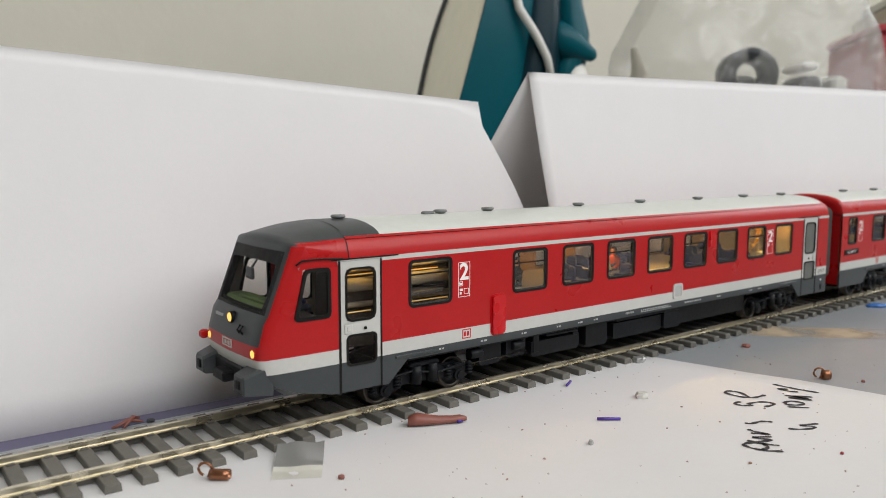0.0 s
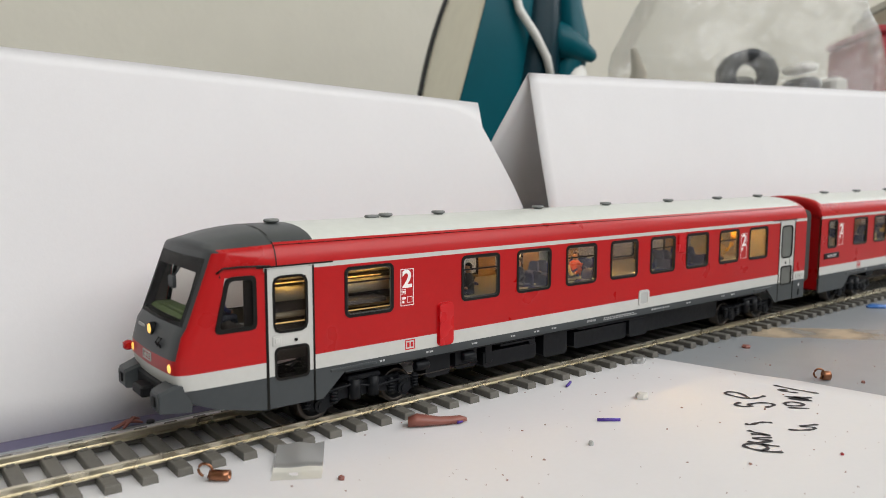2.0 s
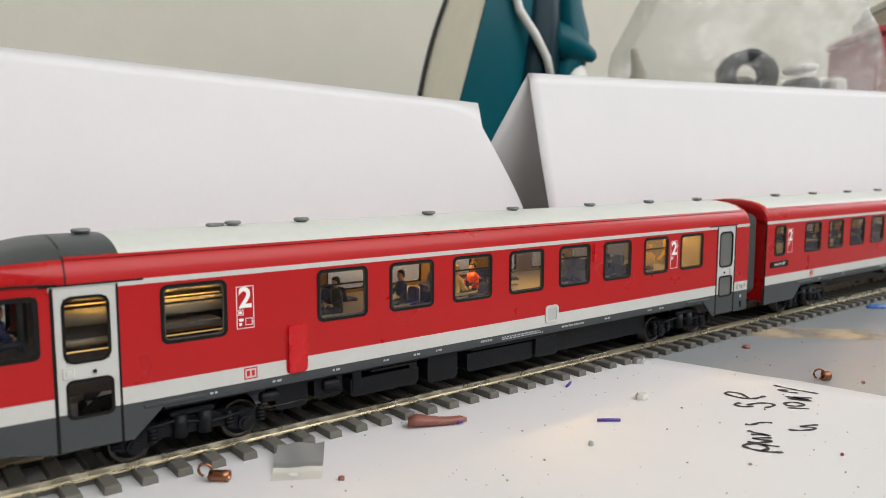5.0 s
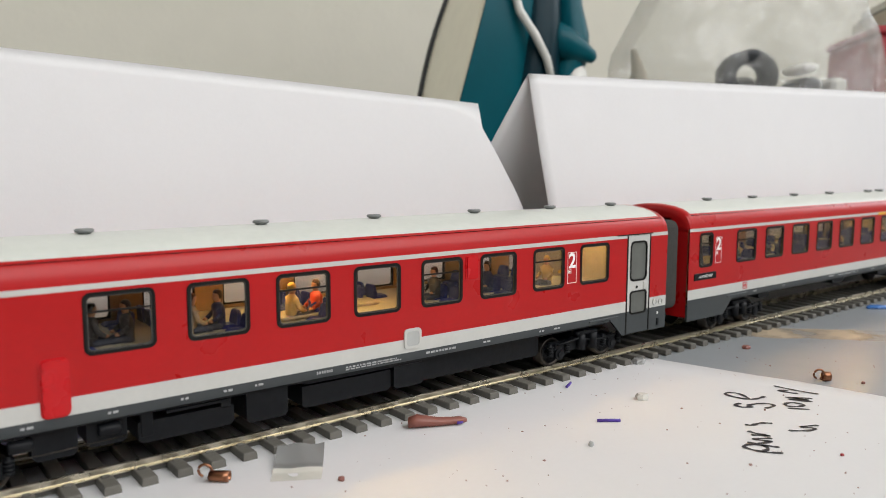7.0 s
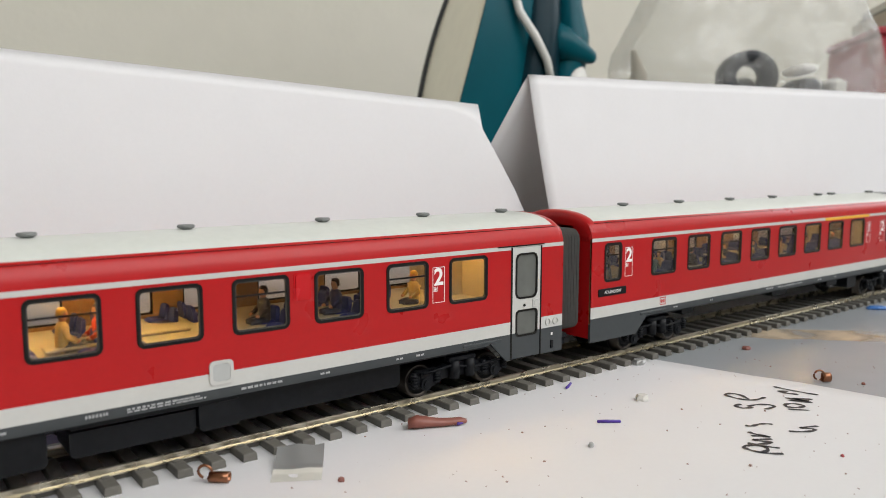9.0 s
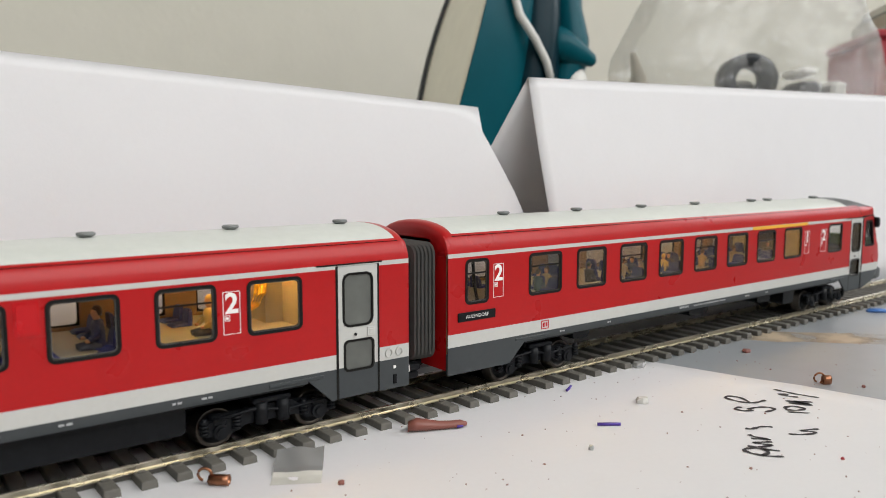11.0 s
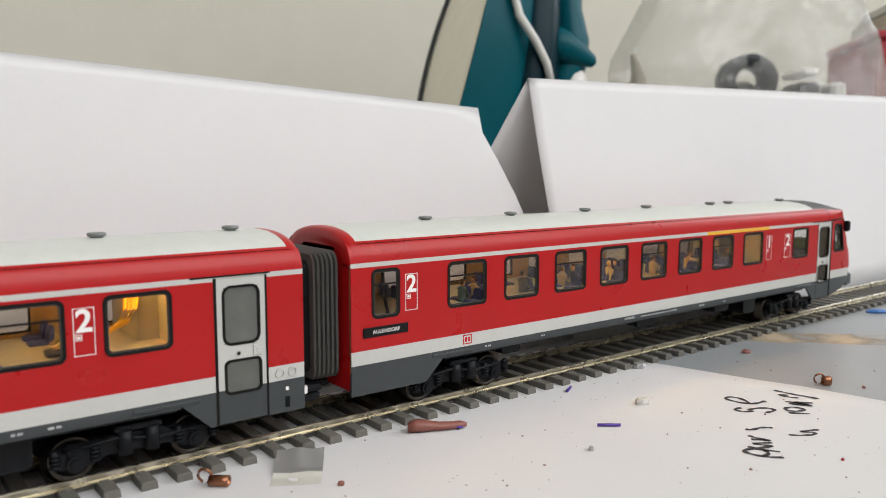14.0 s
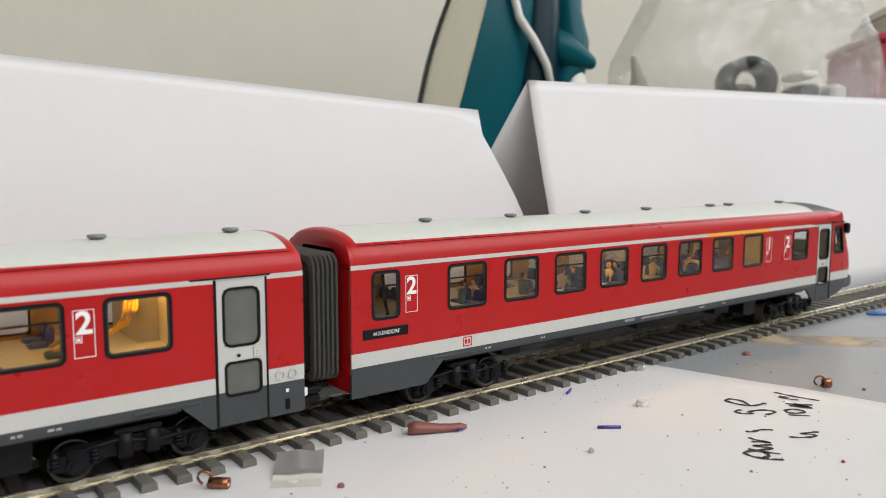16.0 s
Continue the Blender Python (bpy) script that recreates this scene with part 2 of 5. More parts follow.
    def frame_ring(self, outer, inner, y0, y1, mat=0):
        o0, o1 = [(x, y0, z) for x, z in outer], [(x, y1, z) for x, z in outer]
        i0, i1 = [(x, y0, z) for x, z in inner], [(x, y1, z) for x, z in inner]
        self.grid([o1, o0, i0, i1], mat, False, True)
        self.grid([o1, i1], mat, False, True)


def rounded(x0, x1, z0, z1, r, n=5):
    out = []
    for cx, cz, a0 in ((x1 - r, z0 + r, -90), (x1 - r, z1 - r, 0), (x0 + r, z1 - r, 90), (x0 + r, z0 + r, 180)):
        for k in range(n + 1):
            a = radians(a0 + 90 * k / n)
            out.append((cx + r * math.cos(a), cz + r * math.sin(a)))
    return out


def round_poly(poly, r, n=4):
    """A convex outline with its corners rounded."""
    out = []
    for i, b in enumerate(poly):
        a, b, c = Vector(poly[i - 1]), Vector(b), Vector(poly[(i + 1) % len(poly)])
        p, q = b + (a - b).normalized() * r, b + (c - b).normalized() * r
        for k in range(n + 1):
            t = k / n
            out.append(tuple(p * (1 - t) ** 2 + b * 2 * t * (1 - t) + q * t * t))
    return out


def mesh_of(name, g, mats):
    me = bpy.data.meshes.new(name)
    me.from_pydata(g.v, [], g.f)
    for m in (mats if isinstance(mats, (list, tuple)) else [mats]):
        me.materials.append(m)
    me.polygons.foreach_set("material_index", g.m)
    me.polygons.foreach_set("use_smooth", g.s)
    bm = bmesh.new()
    bm.from_mesh(me)
    bmesh.ops.remove_doubles(bm, verts=bm.verts, dist=1e-6)
    bmesh.ops.recalc_face_normals(bm, faces=bm.faces)
    bm.to_mesh(me)
    bm.free()
    return me


def part(name, g, mats, parent=None, label=""):
    """One mesh object under a thing or a part."""
    ob = new(name, g if isinstance(g, bpy.types.Mesh) else mesh_of(name, g, mats))
    if parent is not None:
        ob.parent = parent
    if label:
        ob["label"] = label
    return ob


def thing(name, at=(0, 0, 0), label="", category="", group="", kind=""):
    ob = new(name)
    ob.empty_display_size = 0.01
    ob.matrix_basis = pose(at[0] * MM, at[1] * MM, at[2] * MM)
    return tagged(ob, label, category, group, kind)


def words(text, size, mat, parent, at, name="lettering", bold=0.0, turn=(90, 0, 0), label=""):
    cu = bpy.data.curves.new(name, "FONT")
    cu.body, cu.size, cu.offset, cu.extrude = text, size * MM, bold * MM, 0.012 * MM
    cu.align_x, cu.align_y = "CENTER", "CENTER"
    tmp = bpy.data.objects.new(name, cu)
    scene.collection.objects.link(tmp)
    me = bpy.data.meshes.new_from_object(tmp.evaluated_get(bpy.context.evaluated_depsgraph_get()))
    bpy.data.objects.remove(tmp)
    me.materials.clear()
    me.materials.append(mat)
    ob = new(name, me)
    ob.parent = parent
    ob.matrix_basis = pose(at[0] * MM, at[1] * MM, at[2] * MM, *turn)
    if label:
        ob["label"] = label
    return ob


# --- the room round the table ---
def slab(name, x0, x1, y0, y1, z0, z1, mat, label, kind="structure", c=0.0):
    g = Geo()
    g.box(x0, x1, y0, y1, z0, z1, 0, c)
    return tagged(part(name, g, mat), label, name.split("_")[0], kind=kind)


slab("wall_north", -1700, 2400, 470, 590, -750, 1700, WALL, "plain cream painted wall behind the table")
slab("wall_west", -1820, -1700, -1220, 590, -750, 1700, WALL, "plain cream painted side wall")
slab("ceiling", -1820, 2520, -1220, 590, 1700, 1800, CEIL, "plain white ceiling")
slab("floor", -1820, 2520, -1220, 590, -850, -750, CARPET, "brown room floor below the table")


def window_wall(name, along, lo, hi, a0, a1, at0, at1):
    """A wall along x or y with a window opening a0..a1, 480..1600 high."""
    g = Geo()
    for p0, p1, z0, z1 in ((lo, a0, -750, 1700), (a1, hi, -750, 1700), (a0, a1, -750, 480), (a0, a1, 1600, 1700)):
        if along == "x":
            g.box(p0, p1, at0, at1, z0, z1)
        else:
            g.box(at0, at1, p0, p1, z0, z1)
    return tagged(part(name, g, WALL), "cream wall with a wide window opening", "wall", kind="structure")


window_wall("wall_south", "x", -1700, 2400, -650, 1650, -1220, -1100)
window_wall("wall_east", "y", -1100, 470, -900, 200, 2300, 2420)

table = thing("table", (300, -150, -30), "grey laminate work table with small crumbs on it", "table")
g = Geo((300, -150, -30))
g.box(-900, 1500, -620, 455, -30, 0, 0, 2)
part("tabletop", g, TABLE, table, "scuffed grey laminate top")
for lx in (-860, 1460):
    for ly in (-580, 400):
        g = Geo((300, -150, -30))
        g.box(lx - 25, lx + 25, ly - 25, ly + 25, -750, -30, 0, 3)
        part("leg", g, DARK, table)

# --- sheets of paper ---
def sheet(name, rows, mat, label, thick=0.12):
    """A thin sheet through rows of points, with a small thickness."""
    g = Geo()
    g.grid(rows, 0, True)
    back = [[(x, y + thick, z - thick * 0.3) for x, y, z in r] for r in rows]
    g.grid(back, 0, True)
    for a, b in ((rows[0], back[0]), (rows[-1], back[-1]), ([r[0] for r in rows], [r[0] for r in back]), ([r[-1] for r in rows], [r[-1] for r in back])):
        g.grid([a, b], 0, False)
    return tagged(part(name, g, mat), label, "paper")


def lerp(a, b, t):
    return tuple(p + (q - p) * t for p, q in zip(a, b))


def tent(name, left, right, n, label, fold=4.0, wave=0.6, seed=1, curl=0.0):
    """A sheet folded into a tent. left and right: front foot, ridge and back foot of each end."""
    rows = []
    prof = [(0, 0.0), (0, 0.1), (0, 0.2), (0, 0.35), (0, 0.5), (0, 0.65), (0, 0.8), (0, 0.9), (0, 0.96), (2, 0), (1, 0.04), (1, 0.1), (1, 0.25), (1, 0.5), (1, 0.75), (1, 1.0)]
    for k, t in prof:
        r = []
        for i in range(n + 1):
            u = 1 - (1 - i / n) ** 1.5 if curl else i / n
            ends = [lerp(left[j], right[j], u) for j in range(3)]
            if k == 0:
                p = list(lerp(ends[0], ends[1], t))
                belly = math.sin(math.pi * t)
            elif k == 1:
                p = list(lerp(ends[1], ends[2], t))
                belly = -math.sin(math.pi * t)
            else:
                p = list(ends[1])
                p[2] -= 0.25 * fold * 0.1
                belly = 0
            w = noise.noise(Vector((u * 3.1 + seed, t * 1.7 + k, seed))) * wave
            p[1] += belly * 1.2 + w * (0.3 + 0.7 * abs(belly))
            if curl and k == 0:
                end = max(0.0, (u - 0.93) / 0.07)
                p[2] -= curl * end ** 2 * max(0.0, t - 0.6) / 0.4
                p[0] += 2.6 * end * math.sin(math.pi * t)
                p[1] += 0.6 * end ** 2 * math.sin(math.pi * min(1, t * 1.1))
            r.append(tuple(p))
        rows.append(r)
    return sheet(name, rows, PAPER, label)


tent("folded_paper", ((-62, 47.5, 0.1), (-62, 69, 97.0), (-62, 96, 0.2)), ((212, 40.5, 0.1), (181.0, 60.5, 85.4), (188, 77, 0.2)), 60,
     "white sheet folded into a tent as a backdrop", seed=2, curl=6.0)
tent("folded_paper", ((207, 36.0, 0.1), (196.5, 51.0, 96.2), (166, 97, 0.2)), ((508, 36.5, 0.1), (520, 52.0, 106.4), (505, 95, 0.2)), 60,
     "white folded sheet standing as a tent beside the track", seed=7, wave=0.5)

g = Geo()
edge = [(199, 36.0), (207.4, 0.3), (215.2, -30), (219.5, -42), (223.9, -64), (232, -97), (262, -215)]
left_edge = [(-240, 38.0), (-238, 0), (-236, -30), (-236, -42), (-236, -64), (-234, -97), (-230, -215)]
rows = []
for (ax, ay), (bx, by) in zip(left_edge, edge):
    rows.append([(ax + (bx - ax) * k / 40, ay + (by - ay) * k / 40 + 0.0, 0.14 + 0.05 * noise.noise(Vector((k * 0.3, ay * 0.02, 0)))) for k in range(41)])
g.grid(rows, 0, True)
low = [[(x, y, 0.02) for x, y, z in r] for r in rows]
for a, b in ((rows[0], low[0]), (rows[-1], low[-1]), ([r[-1] for r in rows], [r[-1] for r in low])):
    g.grid([a, b], 0, False)
tagged(part("paper_sheet", g, PAPER), "white paper sheet lying under the track with pen writing", "paper")

# tan mark on the table, a shape of its own
g = Geo((300, -150, -30))
rows = []
for k in range(15):
    x = 262 + k * 3.6 + 2
    a = 6 - k * 3.6
    rows.append([(x + 3 * noise.noise(Vector((k * .5, 1, 0))) - 6, a - 4, 0.05), (x + 8 + 3 * noise.noise(Vector((k * .5, 5, 0))), a + 7, 0.05)])
g.grid(rows, 0, False)
part("tan_mark", g, TAN, table, "tan band across the tabletop")


# handwriting: strokes of a felt pen lying on the sheet
def stroke_writing():
    g = Geo()

    def pen(pts, width=0.85):
        fine = []
        for i in range(len(pts) - 1):
            p0, p1, p2, p3 = pts[max(0, i - 1)], pts[i], pts[i + 1], pts[min(len(pts) - 1, i + 2)]
            for k in range(6):
                t = k / 6
                fine.append(tuple(0.5 * (2 * b + (c - a) * t + (2 * a - 5 * b + 4 * c - d) * t * t + (3 * b - a - 3 * c + d) * t ** 3)
                                  for a, b, c, d in zip(p0, p1, p2, p3)))
        fine.append(pts[-1])
        rows = []
        for i, p in enumerate(fine):
            a, b = fine[max(0, i - 1)], fine[min(len(fine) - 1, i + 1)]
            d = Vector((b[0] - a[0], b[1] - a[1]))
            d = d.normalized() if d.length else Vector((1, 0))
            w = width * (0.58 + 0.16 * math.sin(i * 0.9)) * (0.55 if i in (0, len(fine) - 1) else 1)
            rows.append([(155 + p[0] - d.y * w, p[1] - 72 + d.x * w, 0.24), (155 + p[0] + d.y * w, p[1] - 72 - d.x * w, 0.24)])
        g.grid(rows, 0, False)
    # first line
    pen([(6.7, 3.7), (4.2, 6.1), (2.9, 9.2), (3.4, 11.4), (5.8, 10.9), (7.7, 8.5), (9.3, 6.0)])
    pen([(7.6, 9.1), (6.2, 7.1), (3.5, 7.1)])
    pen([(6.3, 12.3), (7.7, 10.3), (11.2, 9.0), (10.3, 10.6), (9.6, 12.5), (13.3, 10.1)])
    pen([(13.4, 16.3), (13.3, 14.4), (14.3, 11.2), (13.0, 12.8), (11.5, 14.4)])
    pen([(16.9, 19.2), (17.8, 17.9), (20.3, 17.6), (22.1, 16.7), (23.1, 15.4)])
    pen([(31.6, 29.1), (29.0, 29.3), (29.0, 26.9), (31.6, 25.5)])
    pen([(31.2, 27.0), (34.7, 26.2), (37.1, 24.3), (36.5, 22.4), (32.8, 22.8)])
    pen([(42.4, 28.3), (39.6, 28.5), (36.9, 29.4), (35.4, 32.4), (35.6, 36.2), (38.0, 36.3), (38.9, 33.7), (37.1, 29.9)])
    # second line
    pen([(21.5, 10.5), (23.9, 8.2), (26.8, 6.9), (27.8, 7.7), (26.3, 9.9), (30.9, 7.8)])
    pen([(37.5, 19.2), (41.2, 15.2)])
    pen([(40.5, 21.7), (43.1, 20.9), (43.7, 18.0), (41.1, 18.2), (39.3, 20.2), (40.5, 21.7)])
    pen([(46.3, 24.7), (48.9, 19.5), (45.2, 23.0), (48.2, 18.2), (47.7, 23.0), (50.9, 19.3)])
    pen([(52.3, 24.0), (51.0, 26.4), (50.9, 29.1), (52.6, 27.1)])
    pen([(54.0, 32.3), (54.3, 28.5), (55.0, 24.6), (56.3, 20.2)])
    return tagged(part("pen_writing", g, INK), "black handwriting in felt pen on the paper sheet", "writing")


stroke_writing()

# violet sheet added: its dark colour is the shade at the folded paper's foot
g = Geo()
g.box(-240, 92, 38.6, 70, 0.01, 0.085)
tagged(part("shaded_gap_strip", g, GAPSHADE), "thin violet strip added as the shaded table gap under the folded paper", "card")

# --- track ---
RAILTOP, MID = 3.6, 16.0


def rail(y):
    prof = [(-0.95, 0), (0.95, 0), (0.95, 0.28), (0.22, 0.5), (0.22, 1.15), (0.48, 1.3), (0.48, 1.66), (0.36, 1.78), (-0.36, 1.78), (-0.48, 1.66), (-0.48, 1.3), (-0.22, 1.15), (-0.22, 0.5), (-0.95, 0.28)]
    g = Geo((300, MID, 0))
    a, b = [[(x, y + p, 1.82 + z) for p, z in prof] for x in (-160, 980)]
    g.grid([a, b], 0, False, True)
    g.cap(a)
    g.cap(b)
    return part("rail", g, RAIL, track, "nickel silver rail")


track = thing("model_railway_track", (300, MID, 0), "model railway track with grey plastic sleepers and metal rails", "track")
for yy in (MID - 8.7, MID + 8.7):
    rail(yy)


def sleeper_mesh():
    g = Geo()
    ring = lambda z, w, l: [(-w, -l, z), (w, -l, z), (w, l, z), (-w, l, z)]
    rows = [ring(0.15, 1.62, 15.4), ring(1.66, 1.52, 15.28), ring(1.86, 1.34, 15.05)]
    g.grid(rows, 0, False, True)
    g.cap(rows[0])
    g.cap(rows[-1])
    for s in (-8.7, 8.7):
        for e in (-1, 1):
            g.box(-0.8, 0.8, s + e * 1.2 - 0.45, s + e * 1.2 + 0.45, 1.8, 2.25, 0, 0.12)
        for e in (-1, 1):
            g.box(1.2, 5.9, s + e * 1.0 - 0.4, s + e * 1.0 + 0.4, 0.2, 1.5, 0, 0.1) if e > 0 else None
    return mesh_of("sleeper", g, SLEEPER)


_sl = sleeper_mesh()
for k in range(-33, 126):
    ob = part("sleeper", _sl, None, track)
    ob.matrix_basis = pose((79.9 + 7.106 * k - 300) * MM, 0, 0)

# --- the train: two cars, each from its cab to the gangway; lengths along the train from a fixed mark ---
HALFWAY = 652.9                                  # a place on one car mirrors to HALFWAY minus it on the other
CANT = [(0.0, 38.6), (0.25, 40.2), (0.85, 41.9), (1.5, 42.95), (1.8, 43.2), (2.2, 43.55)]
CROWN = [(2.2, 43.55), (3.2, 44.25), (5.0, 45.05), (8.0, 45.85), (12.0, 46.4), (16.0, 46.55)]
WINDOWS_A = [(107.5, 121.2), (142.3, 155.7), (161.9, 175.3), (181.4, 194.8), (201.0, 214.3), (220.5, 233.7), (239.8, 252.8), (259.2, 271.8), (278.4, 291.4)]
WINDOWS_B = [(338.3, 346.5), (361.2, 374.4), (380.7, 393.8), (400.2, 413.5), (419.7, 432.9), (439.2, 452.6), (458.9, 472.3), (478.6, 491.6), (498.0, 511.4), (533.2, 545.4)]
SASH_A, SASH_B = (0, 1, 3, 5, 7), (0, 1, 3, 5, 7)
WINZ = (24.9, 36.9)


def wall_cells(g, x0, x1, holes, fy, zbands):
    """A side wall with its openings: outer and inner skin and the reveals between."""
    xs = sorted({x0, x1, *[h[0] for h in holes], *[h[1] for h in holes]})
    zs = sorted({z for b in zbands for z in b[:2]} | {h[2] for h in holes} | {h[3] for h in holes})

    def open_at(x, z):
        return any(h[0] < x < h[1] and h[2] < z < h[3] for h in holes)
    for i in range(len(xs) - 1):
        for k in range(len(zs) - 1):
            xa, xb, za, zb = xs[i], xs[i + 1], zs[k], zs[k + 1]
            if open_at((xa + xb) / 2, (za + zb) / 2):
                for (p, q, rx, rz) in (((xa, za), (xa, zb), xa - 0.01, (za + zb) / 2), ((xb, za), (xb, zb), xb + 0.01, (za + zb) / 2),
                                       ((xa, za), (xb, za), (xa + xb) / 2, za - 0.01), ((xa, zb), (xb, zb), (xa + xb) / 2, zb + 0.01)):
                    if not open_at(rx, rz):
                        g.face([(p[0], fy(0), p[1]), (q[0], fy(0), q[1]), (q[0], fy(0.7), q[1]), (p[0], fy(0.7), p[1])], 3)
                continue
            mat = next((m for a, b, m in zbands if a <= (za + zb) / 2 <= b), None)
            if mat is None:
                continue
            g.face([(xa, fy(0), za), (xb, fy(0), za), (xb, fy(0), zb), (xa, fy(0), zb)], mat)
            g.face([(xa, fy(0.7), za), (xb, fy(0.7), za), (xb, fy(0.7), zb), (xa, fy(0.7), zb)], 4)


def bogie(car, G, x, outer):
    """A bogie round x with two wheelsets and side frames."""
    b = new("bogie")
    b.parent = car
    b.empty_display_size = 0.005
    fl = G()
    ox = (HALFWAY - x if fl.flip else x) - fl.o[0]
    b.matrix_basis = pose(ox * MM, 0, 0)
    b["label"] = "black bogie with sprung side frames"

    def H():
        return Geo((0, MID, 0))
    sets = []
    for dx in (-11.7, 11.7):
        g = Geo()
        for s in (-1, 1):
            prof = [(7.0, 5.2), (7.4, 5.25), (7.75, 4.6), (10.0, 4.4), (10.15, 4.2), (10.0, 3.4), (9.5, 3.2), (9.3, 1.4), (9.6, 1.2), (9.6, 0.6)]
            rows = [[(r * math.cos(2 * math.pi * k / 28), s * y, r * math.sin(2 * math.pi * k / 28)) for k in range(28)] for y, r in prof]
            g.grid(rows, lambda i, j: 0 if 0 < i < 5 else 1, True, True)
            g.cap(rows[0], 1)
            g.cap(rows[-1], 1)
            for k in range(6):
                a = 2 * math.pi * k / 6
                g.tube((2.3 * math.cos(a), s * 9.3 - 0.2, 2.3 * math.sin(a)), "y", 0.42, 0.4, 6, 1)
        g.tube((0, -7, 0), "y", 0.9, 14, 10, 1)
        w = part("wheelset", g, [METAL, CHASSIS], b, "bright rimmed wheels on a black axle")
        w.matrix_basis = pose(dx * MM, 0, 4.45 * MM)
        sets.append(w)
    for s in (-1, 1):
        yo = MID + s * 12.4
        g = H()
        a, c = sorted((yo - s * 1.0, yo + s * 0.6))
        g.prism([(-16, 5.2), (-14.5, 3.6), (-9, 3.4), (-6, 4.8), (6, 4.8), (9, 3.4), (14.5, 3.6), (16, 5.2), (15, 6.6), (7, 7.0), (5, 8.4), (-5, 8.4), (-7, 7.0), (-15, 6.6)], a, c)
        part("side_frame", g, CHASSIS, b)
        for dx in (-11.7, 11.7):
            g = H()
            g.tube((dx, yo + s * 0.5 - 0.0, 4.5), "y", 1.7, s * 1.0, 14, 0, bev=0.0)
            g.tube((dx, yo + s * 1.4, 4.5), "y", 1.0, s * 0.5, 10, 0)
            g.box(dx - 1.5, dx + 1.5, min(yo, yo + s * 1.1), max(yo, yo + s * 1.1), 5.8, 7.6, 0, 0.25)
            part("axle_box", g, CHASSIS, b)
            for e in (-3.6, 3.6):
                g = H()
                for q in range(4):
                    g.tube((dx + e, yo + s * 0.8, 4.4 + q * 0.8), "z", 1.0, 0.5, 10, 0)
                g.tube((dx + e, yo + s * 0.8, 4.2), "z", 0.6, 3.6, 8, 0)
                part("spring", g, CHASSIS, b)
        g = H()
        for e in (-2.6, 2.6):
            g.tube((e, yo + s * 1.2, 4.6), "z", 1.5, 4.8, 12, 0)
        g.box(-4.6, 4.6, min(yo, yo + s * 1.8), max(yo, yo + s * 1.8), 9.0, 10.2, 0, 0.3)
        part("air_spring", g, CHASSIS, b)
        g = H()
        g.path([(-13, yo + s * 1.6, 7.4), (-4, yo + s * 1.6, 8.2), (4, yo + s * 1.5, 6.6), (13, yo + s * 1.6, 7.4)], 0.35, 6)
        part("damper", g, CHASSIS, b)
    g = H()
    g.box(-13, 13, MID - 10.5, MID + 10.5, 5.5, 7.4, 0, 0.4)
    g.box(-4, 4, MID - 11.5, MID + 11.5, 7.4, 11.5, 0, 0.4)
    part("bolster", g, CHASSIS, b)
    return sets


def figure(G, x, y, z, car, look_, size=1.0, face=-1):
    """A painted seated miniature figure as one plain shape, facing along the car."""
    coat, hair = look_
    g = G()

    def P(u, v, w):
        return (x + size * face * -u, y + size * v, z + size * w)

    def loft(rows, mat):
        ring = [[P(cx + rx * math.cos(a), cy + ry * math.sin(a), cz) for a in [2 * math.pi * k / 10 for k in range(10)]] for cx, cy, cz, rx, ry in rows]
        g.grid(ring, mat, True, True)
        g.cap(ring[0], mat)
        g.cap(ring[-1], mat)
    loft(((0.3, 0, 0, 1.0, 1.5), (0.25, 0, 1.4, 1.0, 1.35), (0.1, 0, 3.0, 1.1, 1.6), (0, 0, 4.3, 1.0, 1.85), (0.05, 0, 4.9, 0.7, 1.3), (0.05, 0, 5.2, 0.45, 0.5)), 0)
    loft(((0.0, 0, 5.0, 0.45, 0.42), (-0.1, 0, 5.5, 0.6, 0.5), (-0.15, 0, 6.1, 0.78, 0.66), (-0.1, 0, 6.7, 0.76, 0.68), (0, 0, 7.1, 0.4, 0.4)), 1)
    loft(((0.35, 0, 5.8, 0.5, 0.66), (0.2, 0, 6.5, 0.74, 0.78), (0.02, 0, 7.0, 0.82, 0.76), (0.05, 0, 7.4, 0.45, 0.45)), 2)
    for v in (-1.0, 1.0):
        g.path([P(0.2, v * 0.75, 0.7), P(-1.6, v * 0.8, 0.9), P(-2.9, v * 0.8, 0.8), P(-3.2, v * 0.8, -0.4)], [0.8 * size, 0.72 * size, 0.6 * size, 0.4 * size], 8, 3)
        g.path([P(0.1, v * 1.75, 4.4), P(-0.3, v * 2.0, 2.9), P(-1.6, v * 1.6, 2.0)], [0.55 * size, 0.5 * size, 0.4 * size], 8, 0)
        g.path([P(-1.6, v * 1.6, 2.0), P(-2.2, v * 1.3, 1.95)], [0.34 * size, 0.26 * size], 6, 1)
    return part("seated_figure", g, [coat, SKIN, hair, TROUSERS], car, "small painted plastic seated figure")


